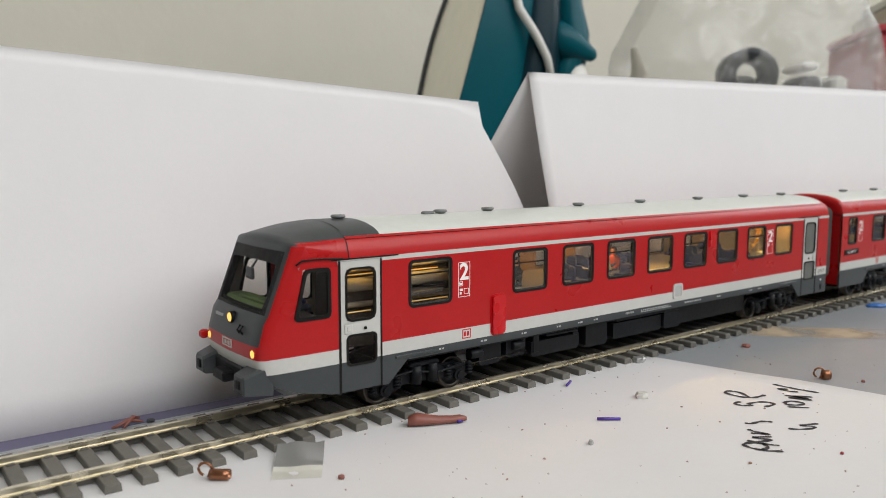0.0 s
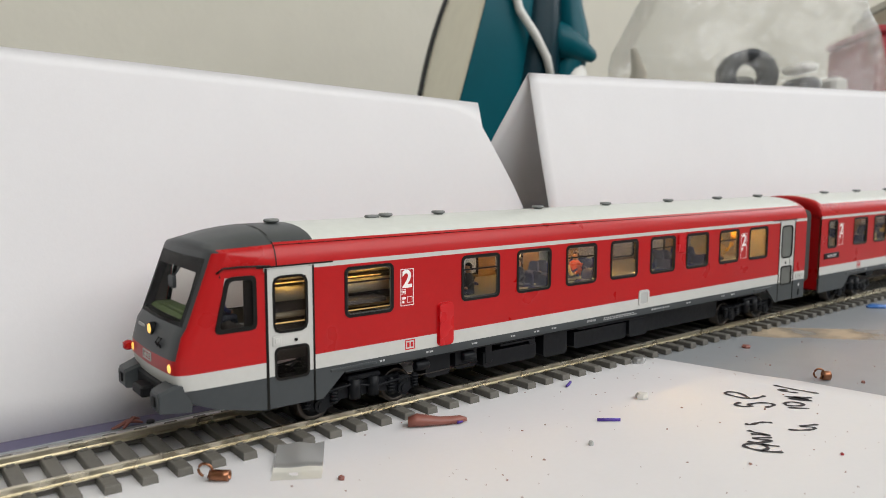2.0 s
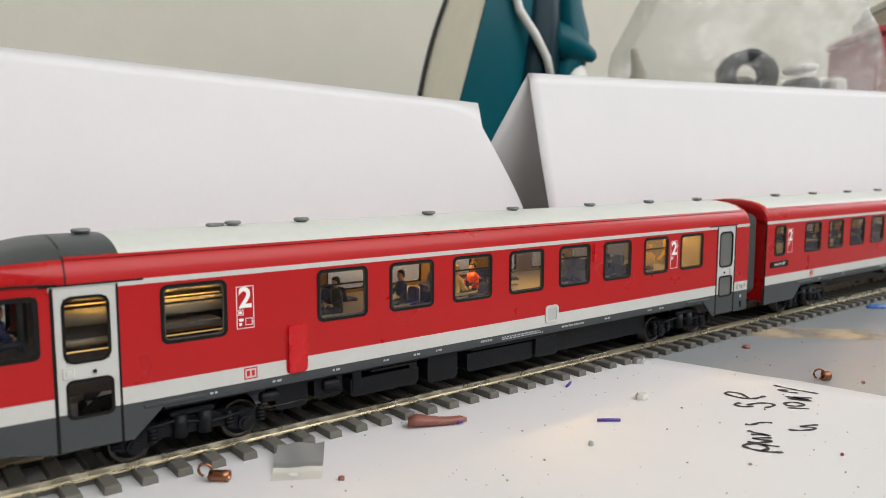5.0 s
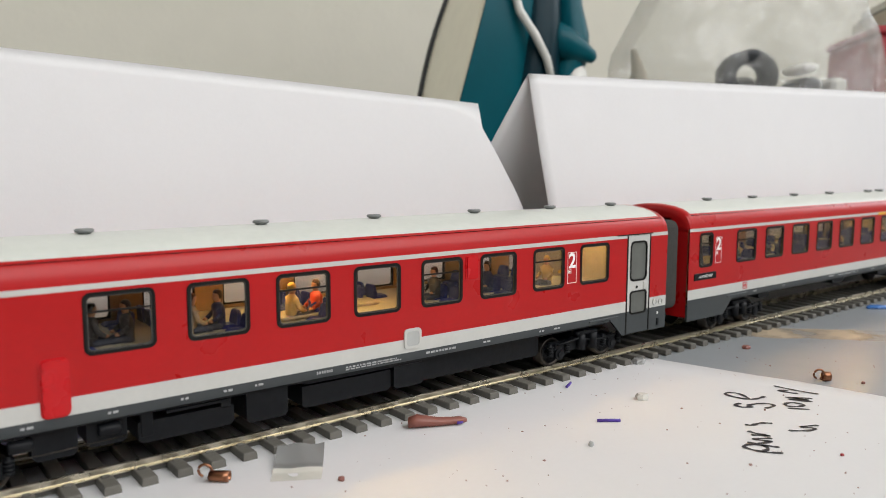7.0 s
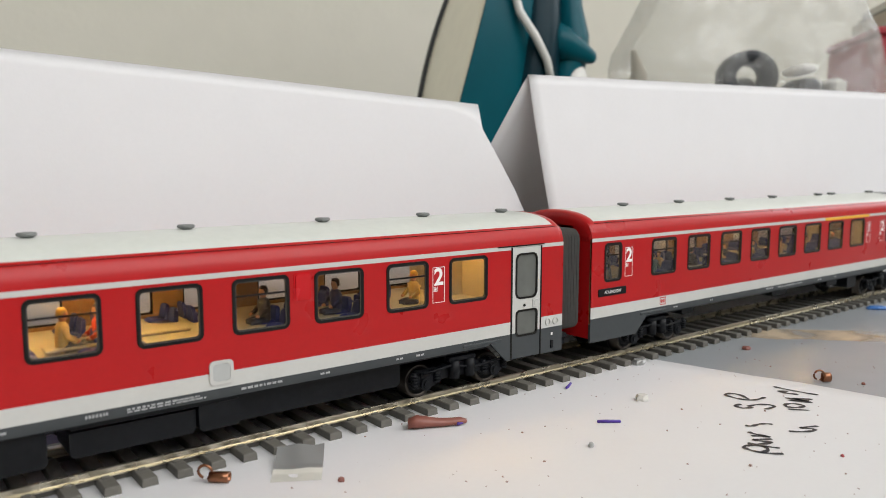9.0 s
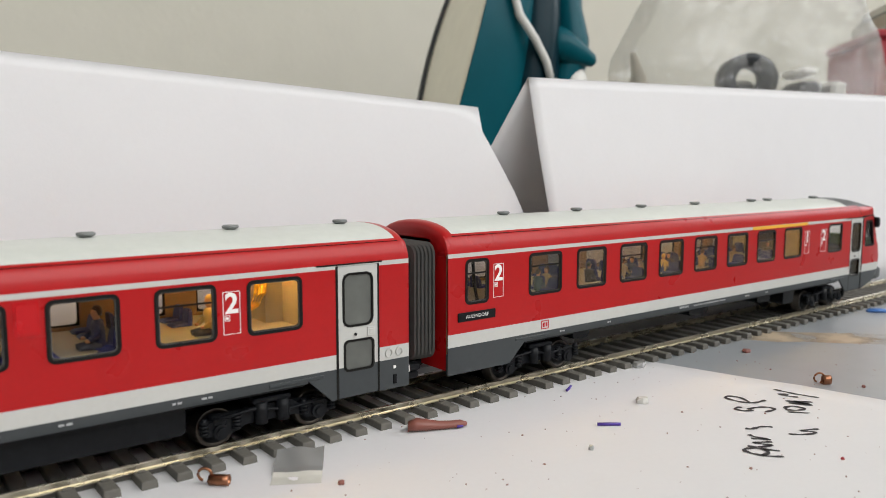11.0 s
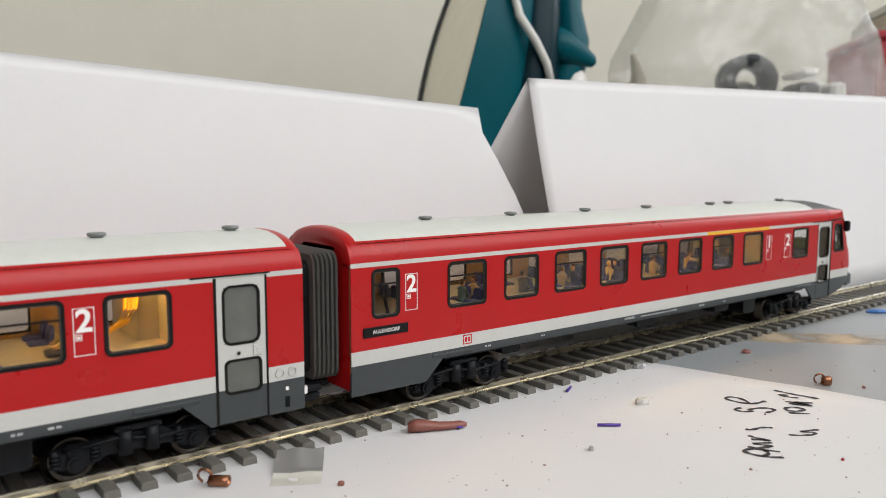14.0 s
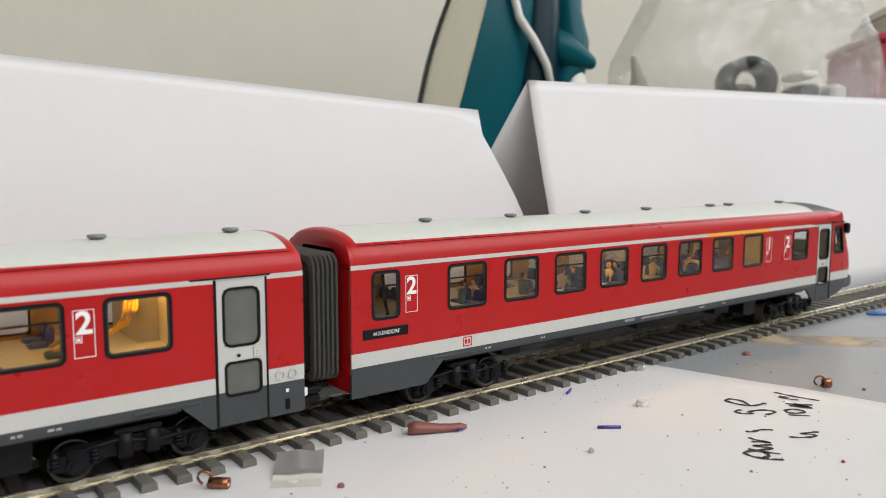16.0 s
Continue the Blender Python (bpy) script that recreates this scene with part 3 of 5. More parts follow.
def build_car(second):
    flip = HALFWAY if second else None
    mid_x = HALFWAY - 196 if second else 196
    car = thing("railcar", (0, 0, 0), "red model railcar with light grey roof, stripes and lit windows" if not second else
                "red model railcar with a yellow stripe and dark gangway bellows", "model train", "coupled model railcars")

    def G():                                         # built from the cab end, mirrored for the other car
        return Geo((mid_x, MID, 0), flip)

    def L(x):                                        # a place given on the train, for the mirrored builder
        return HALFWAY - x if second else x
    wins = [tuple(sorted((L(a), L(b)))) for a, b in (WINDOWS_B if second else WINDOWS_A)]
    sash = SASH_B if second else SASH_A
    doors = [(88.1, 99.6)] + ([] if second else [(300.2, 311.6)])
    near, far = (lambda y: y), (lambda y: 32 - y)
    # side walls, roof edges and skirts
    holes = [(a + 0.5, b - 0.5, WINZ[0] + 0.5, WINZ[1] - 0.5) for a, b in wins] + [(a, b, 6.9, 38.1) for a, b in doors]
    bands = [(12.6, 14.2, 1), (14.2, 17.6, 2), (17.6, 37.5, 0), (37.5, 38.6, 2)]
    paints = [RED, DARK, LIGHT, RUBBER, PANEL]
    body = None
    for fy in (near, far):
        g = G()
        wall_cells(g, 87.6, 320.3, holes, fy, bands)
        wall = part("side_wall", g, paints, car, "traffic red side wall with light grey stripes")
        body = body or wall
        g = G()
        rows = [[(x, fy(y), z) for y, z in CANT] for x in (90.6, 200, 318.2, 320.3)]
        g.grid([[(p[0], p[1], p[2] - (0.5 if p[0] > 319 else 0)) for p in r] for r in rows], 0, True)
        part("roof_edge", g, RED, car)
        polys = [[(99.6, 6.9), (101.5, 6.9), (107.6, 12.6), (99.6, 12.6)],
                 [(292.6, 12.6), (298.6, 6.9), (320.3, 6.9), (320.3, 12.6)] if second else [(292.6, 12.6), (298.6, 6.9), (300.2, 6.9), (300.2, 12.6)]]
        if not second:
            polys.append([(311.6, 6.9), (320.3, 6.9), (320.3, 12.6), (311.6, 12.6)])
        for poly in polys:
            g = G()
            g.prism(poly, *sorted((fy(0), fy(0.8))))
            part("skirt", g, DARK, car, "dark grey skirt")
        g = G()
        g.box(107.6, 292.6, *sorted((fy(0.25), fy(0.9))), 12.0, 12.62)
        part("sill", g, DARK, car)
        for x0, x1 in ((103.5, 116), (283, 296.5)):
            g = G()
            g.box(x0, x1, *sorted((fy(-0.25), fy(0.3))), 12.7, 13.5, 0, 0.15)
            part("step_rail", g, DARK, car)
    # thin seam in the roof edge
    for fy in (near, far):
        g = G()
        g.box(90.6, 318, *sorted((fy(1.42), fy(1.66))), 42.93, 43.06, 0)
        part("roof_seam", g, RUBBER, body)
        g = G()                                       # rain strip over the door
        g.box(86, 104.5, *sorted((fy(-0.12), fy(0.2))), 38.35, 38.7, 0)
        part("rain_strip", g, RUBBER, body)
        if not second:
            g = G()
            g.box(295, 312.5, *sorted((fy(-0.12), fy(0.2))), 38.35, 38.7, 0)
            part("rain_strip", g, RUBBER, body)
    # roof
    g = G()
    full = CROWN + [(32 - y, z) for y, z in CROWN[-2::-1]]
    g.grid([[(x, y, z - dz) for y, z in full] for x, dz in ((100, 0), (150, 0), (250, 0), (317.6, 0))], 0, True)
    part("roof", g, ROOF, car, "plain light grey roof")
    g = G()                                           # grey cap behind the cab; curved joint to the light roof
    g.grid([[(x0 + (100.6 - x0) * t, y, z + 0.03) for y, z in full] for x0, t in ((90.4, 0), (90.4, .5), (90.4, 1))], 0, True)
    part("roof_cap", g, DARK, car, "dark grey roof section behind the cab")
    # rounded red end of the roof
    g = G()
    prof = CANT + CROWN[1:]
    prof = prof + [(32 - y, z) for y, z in prof[-2::-1]]
    rows = []
    for x, k in ((317.6, 0), (318.8, 0.0), (319.8, 0.25), (320.3, 0.8), (320.3, 2.5)):
        rows.append([(x, y + (16 - y) * k * 0.03, z - k * (1 if z > 39 else 0.3) + 0.02) for y, z in prof])
    g.grid(rows, 0, True)
    ring = rows[-1]
    g.grid([ring, [(319.6, 16 + (y - 16) * 0.55, min(z, 41.0)) for _, y, z in ring]], 0, True)
    part("roof_end", g, RED, car)
    # end wall with the gangway opening
    g = G()
    for y0, y1, z0, z1 in ((0.7, 8, 8, 40), (24, 31.3, 8, 40), (8, 24, 8, 14), (8, 24, 40, 42), (3, 29, 40, 43)):
        g.box(319.0, 320.0, y0, y1, z0, z1, 0)
    part("end_wall", g, RED, car)
    # roof vents
    for x in ((97.2, 129.6, 147.0, 185.6, 217, 251.0, 281.8, 310.5) if not second else (102.3, 140.2, 152.4, 191.0, 222.5, 255.3, 286.9)):
        g = G()
        g.tube((x, MID, 46.45), "z", 1.3, 0.5, 14, 0)
        g.tube((x, MID, 46.8), "z", 1.9, 0.75, 18, 0, bev=0.25)
        part("roof_vent", g, HUBGREY, car, "flat mushroom roof vent")
    if not second:
        g = G()
        g.box(123.5, 126.5, MID - 1, MID + 1, 46.45, 47.3, 0, 0.3)
        g.tube((127, MID, 46.45), "z", 0.5, 0.8, 8)
        part("roof_horn", g, HUBGREY, car)
    # windows
    for side, fy in ((0, near), (1, far)):
        for i, (a, b) in enumerate(wins):
            w = new("window")
            w.parent = car
            w.empty_display_size = 0.004
            g = G()
            out, inn = rounded(a, b, *WINZ, 1.5), rounded(a + 0.7, b - 0.7, WINZ[0] + 0.7, WINZ[1] - 0.7, 1.0)
            y0, y1 = sorted((fy(-0.16), fy(0.25)))
            g.frame_ring(out, inn, y0, y1)
            part("frame", g, RUBBER, w, "black rubber window frame")
            g = G()
            g.frame_ring(inn, rounded(a + 0.94, b - 0.94, WINZ[0] + 0.94, WINZ[1] - 0.94, 0.85), *sorted((fy(0.08), fy(0.4))))
            part("glazing_rim", g, RIM, w, "bevelled edge of the clear glazing")
            if i in sash:
                g = G()
                zz = WINZ[0] + 8.0
                g.box(a + 0.7, b - 0.7, *sorted((fy(0.0), fy(0.3))), zz, zz + 0.42, 0, 0.1)
                part("sash_bar", g, RUBBER, w)
            g = G()
            g.box(a + 0.7, b - 0.7, *sorted((fy(0.32), fy(0.5))), WINZ[0] + 0.7, WINZ[1] - 0.7)
            p = part("pane", g, GLASS, w, "clear glazing")
            p.visible_shadow = False
    # doors
    for fy in (near, far):
        for i, (a, b) in enumerate(doors):
            d = new("door")
            d.parent = car
            d.empty_display_size = 0.004
            g = G()
            panes = [(a + 1.5, b - 1.5, 23.6, 36.4, 2.0), (a + 1.7, b - 1.3, 13.0, 20.6, 1.3)]
            hs = [(p[0] + 0.4, p[1] - 0.4, p[2] + 0.4, p[3] - 0.4) for p in panes]
            wall_cells(g, a + 0.25, b - 0.25, hs, lambda y, fy=fy: fy(0.15 + y), [(7.0, 14.2, 1), (14.2, 38.0, 2)])
            part("leaf", g, [RED, DARK, LIGHT, RUBBER, CABIN], d, "light grey door leaf with dark grey foot")
            for (pa, pb, za, zb, r) in panes:
                g = G()
                y0, y1 = sorted((fy(-0.02), fy(0.4)))
                g.frame_ring(rounded(pa, pb, za, zb, r), rounded(pa + 0.55, pb - 0.55, za + 0.55, zb - 0.55, r * 0.75), y0, y1)
                part("pane_frame", g, RUBBER, d)
                g = G()
                g.box(pa + 0.4, pb - 0.4, *sorted((fy(0.3), fy(0.5))), za + 0.4, zb - 0.4)
                part("pane", g, GLASS if i == 0 else FROST, d).visible_shadow = False
            g = G()
            q = a + 1.2 if i == 0 else b - 3.3
            g.box(q, q + 2.1, *sorted((fy(-0.12), fy(0.25))), 20.9, 23.2, 0, 0.2)
            g.box(q + 0.5, q + 1.6, *sorted((fy(-0.25), fy(0.25))), 21.4, 22.7, 0, 0.15)
            part("button_plate", g, LIGHT, d)
            g = G()
            g.tube((a + 6.8 if i == 0 else a + 4.8, fy(0.0), 21.8), "y", 0.38, fy(-0.25) - fy(0.0), 10)
            part("door_lock", g, RUBBER, d)
            g = G()
            g.box(a - 0.35, a + 0.28, *sorted((fy(-0.08), fy(0.3))), 6.9, 38.2)
            g.box(b - 0.28, b + 0.12, *sorted((fy(-0.03), fy(0.3))), 6.9, 38.2)
            part("door_seal", g, RUBBER, d)
    # interior
    g = G()
    g.box(122, 318, 0.9, 31.1, 13.5, 24.6)
    part("interior_floor", g, CABIN, car)
    g = G()
    g.box(88, 318, 3.0, 29.0, 42.2, 42.8)
    part("interior_ceiling", g, CABIN, car)
    if not second:                                    # dark casing behind the first door and window, with glowing bars painted as glints
        g = G()
        g.box(88.4, 139, 9.0, 10.0, 15, 42, 0)
        g.box(103.5, 121, 3.0, 9.0, 27.2, 28.2, 0)
        g.box(90, 121, 4.0, 9.0, 37.0, 38.0, 0)
        part("machine_casing", g, CABDARK, car, "dark casing behind the first window")
        for x0, x1, y, z, rad in ((90, 137, 7.0, 31.0, 1.7), (103, 137, 6.4, 26.6, 0.8), (90, 102, 7.2, 26.0, 0.7), (90, 137, 8.2, 34.6, 0.6)):
            g = G()
            g.tube((x0, y, z), "x", rad, x1 - x0, 16)
            part("pipe", g, CABIN, car, "pale pipe lit from above")
        # short glowing strips out of sight under the shelf, added to light the pipes
        for x0, x1 in ((92, 97), (108, 113), (117, 121)):
            g = G()
            g.box(x0, x1, 5.0, 5.8, 36.5, 36.9)
            part("light_strip", g, WARM, car, "dim warm light strip")
        # glowing bars stand for glints on the pipes, no lamps there
        for x0, x1, y, z in ((107, 123, 8.6, 32.9), (92, 103, 8.6, 33.2), (106, 124, 5.6, 25.3), (90, 100, 5.6, 24.6)):
            g = G()
            g.tube((x0, y, z), "x", 0.16, x1 - x0, 8)
            part("glint_bar", g, GLINT, car, "thin glowing bar painted as a warm glint")
    for x in (139.0,) + ((292.4,) if not second else (120.5,)):
        g = G()
        g.box(x, x + 0.8, 1.0, 12.0, 20, 42)
        g.box(x, x + 0.8, 20.0, 31.0, 20, 42)
        g.box(x, x + 0.8, 12.0, 20.0, 38, 42)
        part("partition", g, CABIN, car)
    if not second:
        g = G()
        g.box(288.0, 292.4, 11.9, 31.0, 24.6, 42)
        part("toilet_cabin", g, CABIN, car, "beige cabin lit by a warm lamp")
        for k in range(4):
            g = G()
            g.path([(286.4 + k * 0.7, 12.5, 41.5), (286.0 + k * 0.8, 12.0, 36), (285.4 + k * 0.8, 11.5, 32), (284.0 + k * 0.6, 11.0, 29.2), (281.5, 10.5 + 0.3 * k, 27.2)], 0.38, 8)
            part("cable", g, YELLOW, car, "yellow hanging cable")
    else:
        g = G()
        g.path([(L(344.8), 3, 41), (L(343.4), 3, 36), (L(343.8), 3, 30), (L(345), 3, 25)], 0.45, 8)
        part("cable", g, RUBBER, car, "black hanging cable")
    sm = seat_mesh()
    for i, (a, b) in enumerate(wins):
        c = (a + b) / 2
        if not 142 < c < (272 if not second else 300):
            continue
        for sgn in (-1, 1):
            for y in (4.2, 10.2, 21.6, 27.6):
                if (i + (sgn > 0) + int(y)) % 3 == 0:
                    continue
                s = part("seat", sm, None, car)
                sx = c + sgn * 5.6
                wx = (HALFWAY - sx if second else sx) - mid_x
                s.matrix_basis = pose(wx * MM, (y - MID) * MM, 21.9 * MM, 0, 0, 0 if (sgn > 0) != second else 180)
    # painted figures: window, shift along the car, depth, colour
    riders = ((1, -3.0, 9.5, 4, 1), (1, 3.6, 9.5, 4, -1), (2, -2.6, 9.0, 3, 1), (2, 3.6, 10.0, 2, -1), (3, 1.6, 9.0, 0, 1), (3, 8.4, 10.0, 1, -1), (5, 5.0, 10, 4, -1),
              (6, 4.6, 10, 2, -1), (7, 8.2, 9.0, 0, -1)) if not second else \
             ((1, 4.0, 7.0, 5, 1), (1, 10.0, 9.4, 3, -1), (2, 9.0, 9.0, 4, 1), (3, 6.0, 9.0, 3, 1), (3, 12.0, 10.0, 2, -1), (4, 8.2, 9.0, 0, 1), (4, 13.0, 10.4, 4, -1),
              (5, 11.6, 9.0, 3, 1), (6, 12.4, 9.0, 3, 1), (7, 17.0, 9.0, 4, -1))
    for i, dx, y, col, face in riders:
        a, b = wins[i]
        figure(G, (a + b) / 2 + (-dx if second else dx), y, 24.2, car, FIG[col], 0.9 if second else 1.22, -face if second else face)
    for x0, x1, y0 in (((185, 193, 12.6), (206, 212, 12.6), (267, 270, 10.0), (283, 287, 8.5)) if not second else
                       ((111, 115, 10), (160, 169, 9), (188, 190, 9), (206, 209, 9), (226, 229, 10), (243, 245, 12.6), (275, 278, 10))):
        g = G()
        g.box(x0, x1, y0, y0 + 1.4, 41.5, 42.1)
        part("light_strip", g, LED, car, "warm glowing strip under the ceiling")
    if not second:                                    # pale table lit from above
        g = G()
        g.box(203, 216, 12, 22, 24.6, 25.3, 0, 0.3)
        g.box(186, 197, 6.5, 10.5, 24.9, 25.6, 0, 0.3)
        part("interior_table", g, CABIN, car, "pale interior table")
    # gear under the floor
    if not second:
        boxes = [(133, 141, 3, 8.5, 5.4, 12), (142.5, 150, 2.6, 12, 6.2, 11.8), (152, 172, 2.2, 12, 5.0, 9.3), (174.8, 184.6, 2.0, 14, 4.4, 11.8), (188.6, 213, 2.8, 14, 4.8, 9.8),
                 (213.4, 222.5, 1.9, 14, 5.0, 11.8), (223, 266, 4.4, 14, 4.8, 11.8)]
    else:
        boxes = [(263, 270, 3, 9, 9.0, 12), (200, 211, 3, 10, 9.0, 12), (158, 167, 3, 10, 8.6, 12), (140, 148, 3, 12, 6.0, 12)]
    for (x0, x1, d0, d1, z0, z1) in boxes:
        for s in (0, 1):
            y0, y1 = (d0, d1) if not s else (32 - d1, 32 - d0)
            g = G()
            g.prism([(x0, z0 + 0.8), (x0 + 0.8, z0), (x1 - 0.8, z0), (x1, z0 + 0.8), (x1, z1), (x0, z1)], y0, y1)
            part("equipment_box", g, CHASSIS, car)
    if not second:
        for x0, x1, y0, z0, z1 in ((157.5, 171.0, 1.5, 10.3, 11.1), (188.6, 222.0, 1.6, 10.6, 11.4), (136, 150, 1.3, 11.3, 11.9), (152.5, 155, 1.9, 6.2, 11.6), (169, 171.4, 1.9, 9.0, 11.6)):
            g = G()
            g.box(x0, x1, y0, y0 + 2.4, z0, z1, 0, 0.2)
            part("underfloor_bracket", g, CHASSIS, car)
        for x in (129, 144.5):
            g = G()
            g.tube((x, 2.3, 9.4), "x", 1.3, 4.2, 12, 0, bev=0.3)
            part("air_reservoir", g, CHASSIS, car)
        g = G()
        g.path([(118, 3.5, 7.0), (135, 3, 6.6), (150, 2.2, 7.4)], 0.14, 6)
        part("pipe", g, METAL, car)
    g = G()
    g.box(108, 292, 1.0, 31.0, 11.4, 13.6)
    part("underframe", g, CHASSIS, car)
    sets = bogie(car, G, 113.9, True) + bogie(car, G, 284.6, False)
    # cab
    cab(G, car, second)
    markings(G, car, second, mid_x)
    return car, sets, mid_x


def seat_mesh():
    g = Geo()
    g.box(-2.2, 1.9, -2.1, 2.1, 2.0, 3.4, 0, 0.5)
    rows = []
    for z, x, w, t in ((2.4, 1.8, 2.1, 0.55), (4.3, 2.0, 2.1, 0.5), (5.9, 2.2, 1.8, 0.45), (6.4, 2.3, 1.3, 0.3)):
        rows.append([(x - t, -w, z), (x - t, w, z), (x + t, w, z), (x + t, -w, z)])
    g.grid(rows, 0, False, True)
    g.cap(rows[-1])
    g.box(-1, 1, -1.6, 1.6, 0, 2.4)
    return mesh_of("seat", g, SEAT)


FRONT = [(10.3, 70.2), (14.2, 68.6), (17.6, 67.8), (20.6, 67.9), (25.4, 69.2), (27.2, 70.4), (37.0, 74.2), (41.0, 75.7), (42.2, 76.2)]


def cab(G, car, second):
    near, far = (lambda y: y), (lambda y: 32 - y)
    c = new("cab")
    c.parent = car
    c["label"] = "rounded red and dark grey driving cab"
    c.empty_display_size = 0.005

    def outline(z, xf):
        xl = 76.9 + max(0, z - 25.4) * 0.18 if z >= 25.4 else 76.9
        half = [(88.1, 0, z), (85.6, 0.02, z), (xl, 0.2, z), (xf + 3.6, 0.4, z), (xf + 1.7, 0.75, z), (xf + 0.7, 1.5, z), (xf + 0.25, 2.7, z), (xf, 5, z), (xf - 0.35, 11, z)]
        if z < 11:                                    # the skirt's foot rises in a curve towards the nose
            half = [(x, y, f) for (x, y, _), f in zip(half, (6.9, 7.3, 9.2, 10.4, 11.2, 11.7, 12.0, 12.2, 12.3))]
        return half + [(xf - 0.5, 16, half[-1][2])] + [(x, 32 - y, zz) for x, y, zz in half[::-1]]
    rows = [outline(z, x) for z, x in FRONT]
    n = len(rows[0])

    def mat(i, j):
        front = 5 <= j <= n - 7
        if i == 0:
            return 1
        if i == 1:
            return 2
        if front and i >= 3:
            return 1
        return 0
    g = G()
    for i in range(len(rows) - 1):
        for j in range(n - 1):
            if i in (5, 6) and 6 <= j <= n - 8:
                continue                              # windscreen
            if i in (6, 7) and (j < 3 or j > n - 5):
                continue                              # the curved roof edge closes this
            if i in (4, 5) and j in (1, n - 3):
                continue                              # cab side windows
            q = [rows[i][j], rows[i][j + 1], rows[i + 1][j + 1], rows[i + 1][j]]
            g.face(q, mat(i, j), True)
    # sloping roof of the cab
    A = [(0.75, 42.2), (0.85, 42.35), (1.0, 42.5), (1.5, 42.7), (1.8, 42.8), (2.4, 42.9), (5, 43.1), (8, 43.3), (12, 43.45), (16, 43.5)]
    B = [(0.0, 38.6), (0.25, 40.2), (0.85, 41.9), (1.5, 42.95), (1.8, 43.2), (2.2, 43.55), (5.0, 45.05), (8.0, 45.85), (12, 46.4), (16, 46.57)]
    st = []
    for t in (0, 0.12, 0.3, 0.5, 0.7, 0.85, 1.0):
        e = math.sin(t * math.pi / 2) ** 0.85
        sec = []
        for (ya, za), (yb, zb) in zip(A, B):
            lead = 2.6 * (1 - min(ya, 16) / 16) ** 3
            xs = 75.9 + lead
            sec.append((xs + (90.6 - xs) * t, ya + (yb - ya) * e, za + (zb - za) * (e if zb > 43.5 else t ** 1.2)))
        st.append(sec + [(x, 32 - y, z) for x, y, z in sec[-2::-1]])
    ring = outline(42.2, 76.2)
    half = [p for p in ring if p[1] <= 16]

    def on_ring(y):
        for p, q in zip(half, half[1:]):
            if min(p[1], q[1]) <= y <= max(p[1], q[1]) and q[1] > p[1]:
                k = (y - p[1]) / (q[1] - p[1])
                return p[0] + (q[0] - p[0]) * k
        return half[-1][0]
    brow = [(on_ring(y) + 0.02, y, 42.15) for y, _ in A]
    brow2 = [(on_ring(y) + 0.25, y, 42.15 + 0.6 * (z - 42.15)) for y, z in A]
    st = [b_ + [(x, 32 - y, z) for x, y, z in b_[-2::-1]] for b_ in (brow, brow2)] + st
    m = len(st[0])
    g.grid(st, lambda i, j: 0 if (j < 4 or j >= m - 5) and i > 1 else 1, True)
    st = st[2:]
    # sides between window top and roof slope
    for fy in (near, far):
        edge = [q[0] for q in st]
        low = [(min(p[0], 87.8), fy(0.02 + 0.35 * (1 - k / 6)), 36.9) for k, p in enumerate(edge)]
        waist = [(min(p[0], 87.8), fy(0.02 + 0.4 * (1 - k / 6)), 38.65) for k, p in enumerate(edge)]
        rise = [(p[0], fy(0.02 + 0.4 * (1 - k / 6)), 38.6) for k, p in enumerate(edge)]
        g.grid([low, waist], 0, True)
        g.grid([rise, [(p[0], fy(p[1]), p[2]) for p in edge]], 0, True)
    part("shell", g, [RED, DARK, LIGHT], c)
    # cab side windows
    for fy in (near, far):
        g = G()
        out = round_poly([(76.3, 25.3), (85.9, 25.3), (85.9, 37.1), (79.3, 37.1)], 1.5)
        inn = round_poly([(77.5, 26.2), (85.0, 26.2), (85.0, 36.2), (79.9, 36.2)], 1.0)
        g.frame_ring(out, inn, *sorted((fy(-0.1), fy(0.55))))
        part("side_window_frame", g, RUBBER, c)
        g = G()
        g.prism(inn, *sorted((fy(0.3), fy(0.45))))
        part("side_window_pane", g, GLASS, c).visible_shadow = False
        g = G()                                       # rain gutter above the cab window
        g.path([(77.2, fy(0.2), 38.0), (78.6, fy(-0.05), 39.0), (82, fy(-0.1), 39.1), (89.0, fy(-0.1), 38.75)], 0.22, 6)
        part("gutter", g, RUBBER, c)
    g = G()                                           # joint between cab and car body
    arch = B + [(32 - y, z) for y, z in B[-2::-1]]
    g.grid([[(90.45, y + (0.06 if y > 16 else -0.06) * (1 if z < 43 else 0), z + 0.07) for y, z in arch], [(90.75, y + (0.06 if y > 16 else -0.06) * (1 if z < 43 else 0), z + 0.07) for y, z in arch]], 0, True)
    part("cab_joint", g, RUBBER, c)
    # windscreen

    def scr(y, z, out=0.0):
        x = 70.4 + (z - 27.2) * (75.0 - 70.4) / 12.0
        return (x - 0.45 + 0.7 * (abs(y - 16) / 13.5) ** 2 - out, y, z)
    g = G()
    rows = [[scr(2.9 + (29.1 - 2.9) * k / 10, z, 0.05) for k in range(11)] for z in (27.3, 33, 40.8)]
    g.grid(rows, 0, True)
    g.grid([[(x + 0.2, y, z) for x, y, z in r] for r in rows], 0, True)
    part("windscreen", g, SCREEN, c, "clear curved windscreen").visible_shadow = False
    g = G()
    o = [scr(y, z, -0.12) for y, z in ((2.4, 26.9), (9, 26.8), (16, 26.8), (23, 26.8), (29.6, 26.9), (29.6, 33), (29.6, 41.1), (23, 41.2), (16, 41.25), (9, 41.2), (2.4, 41.1), (2.4, 33))]
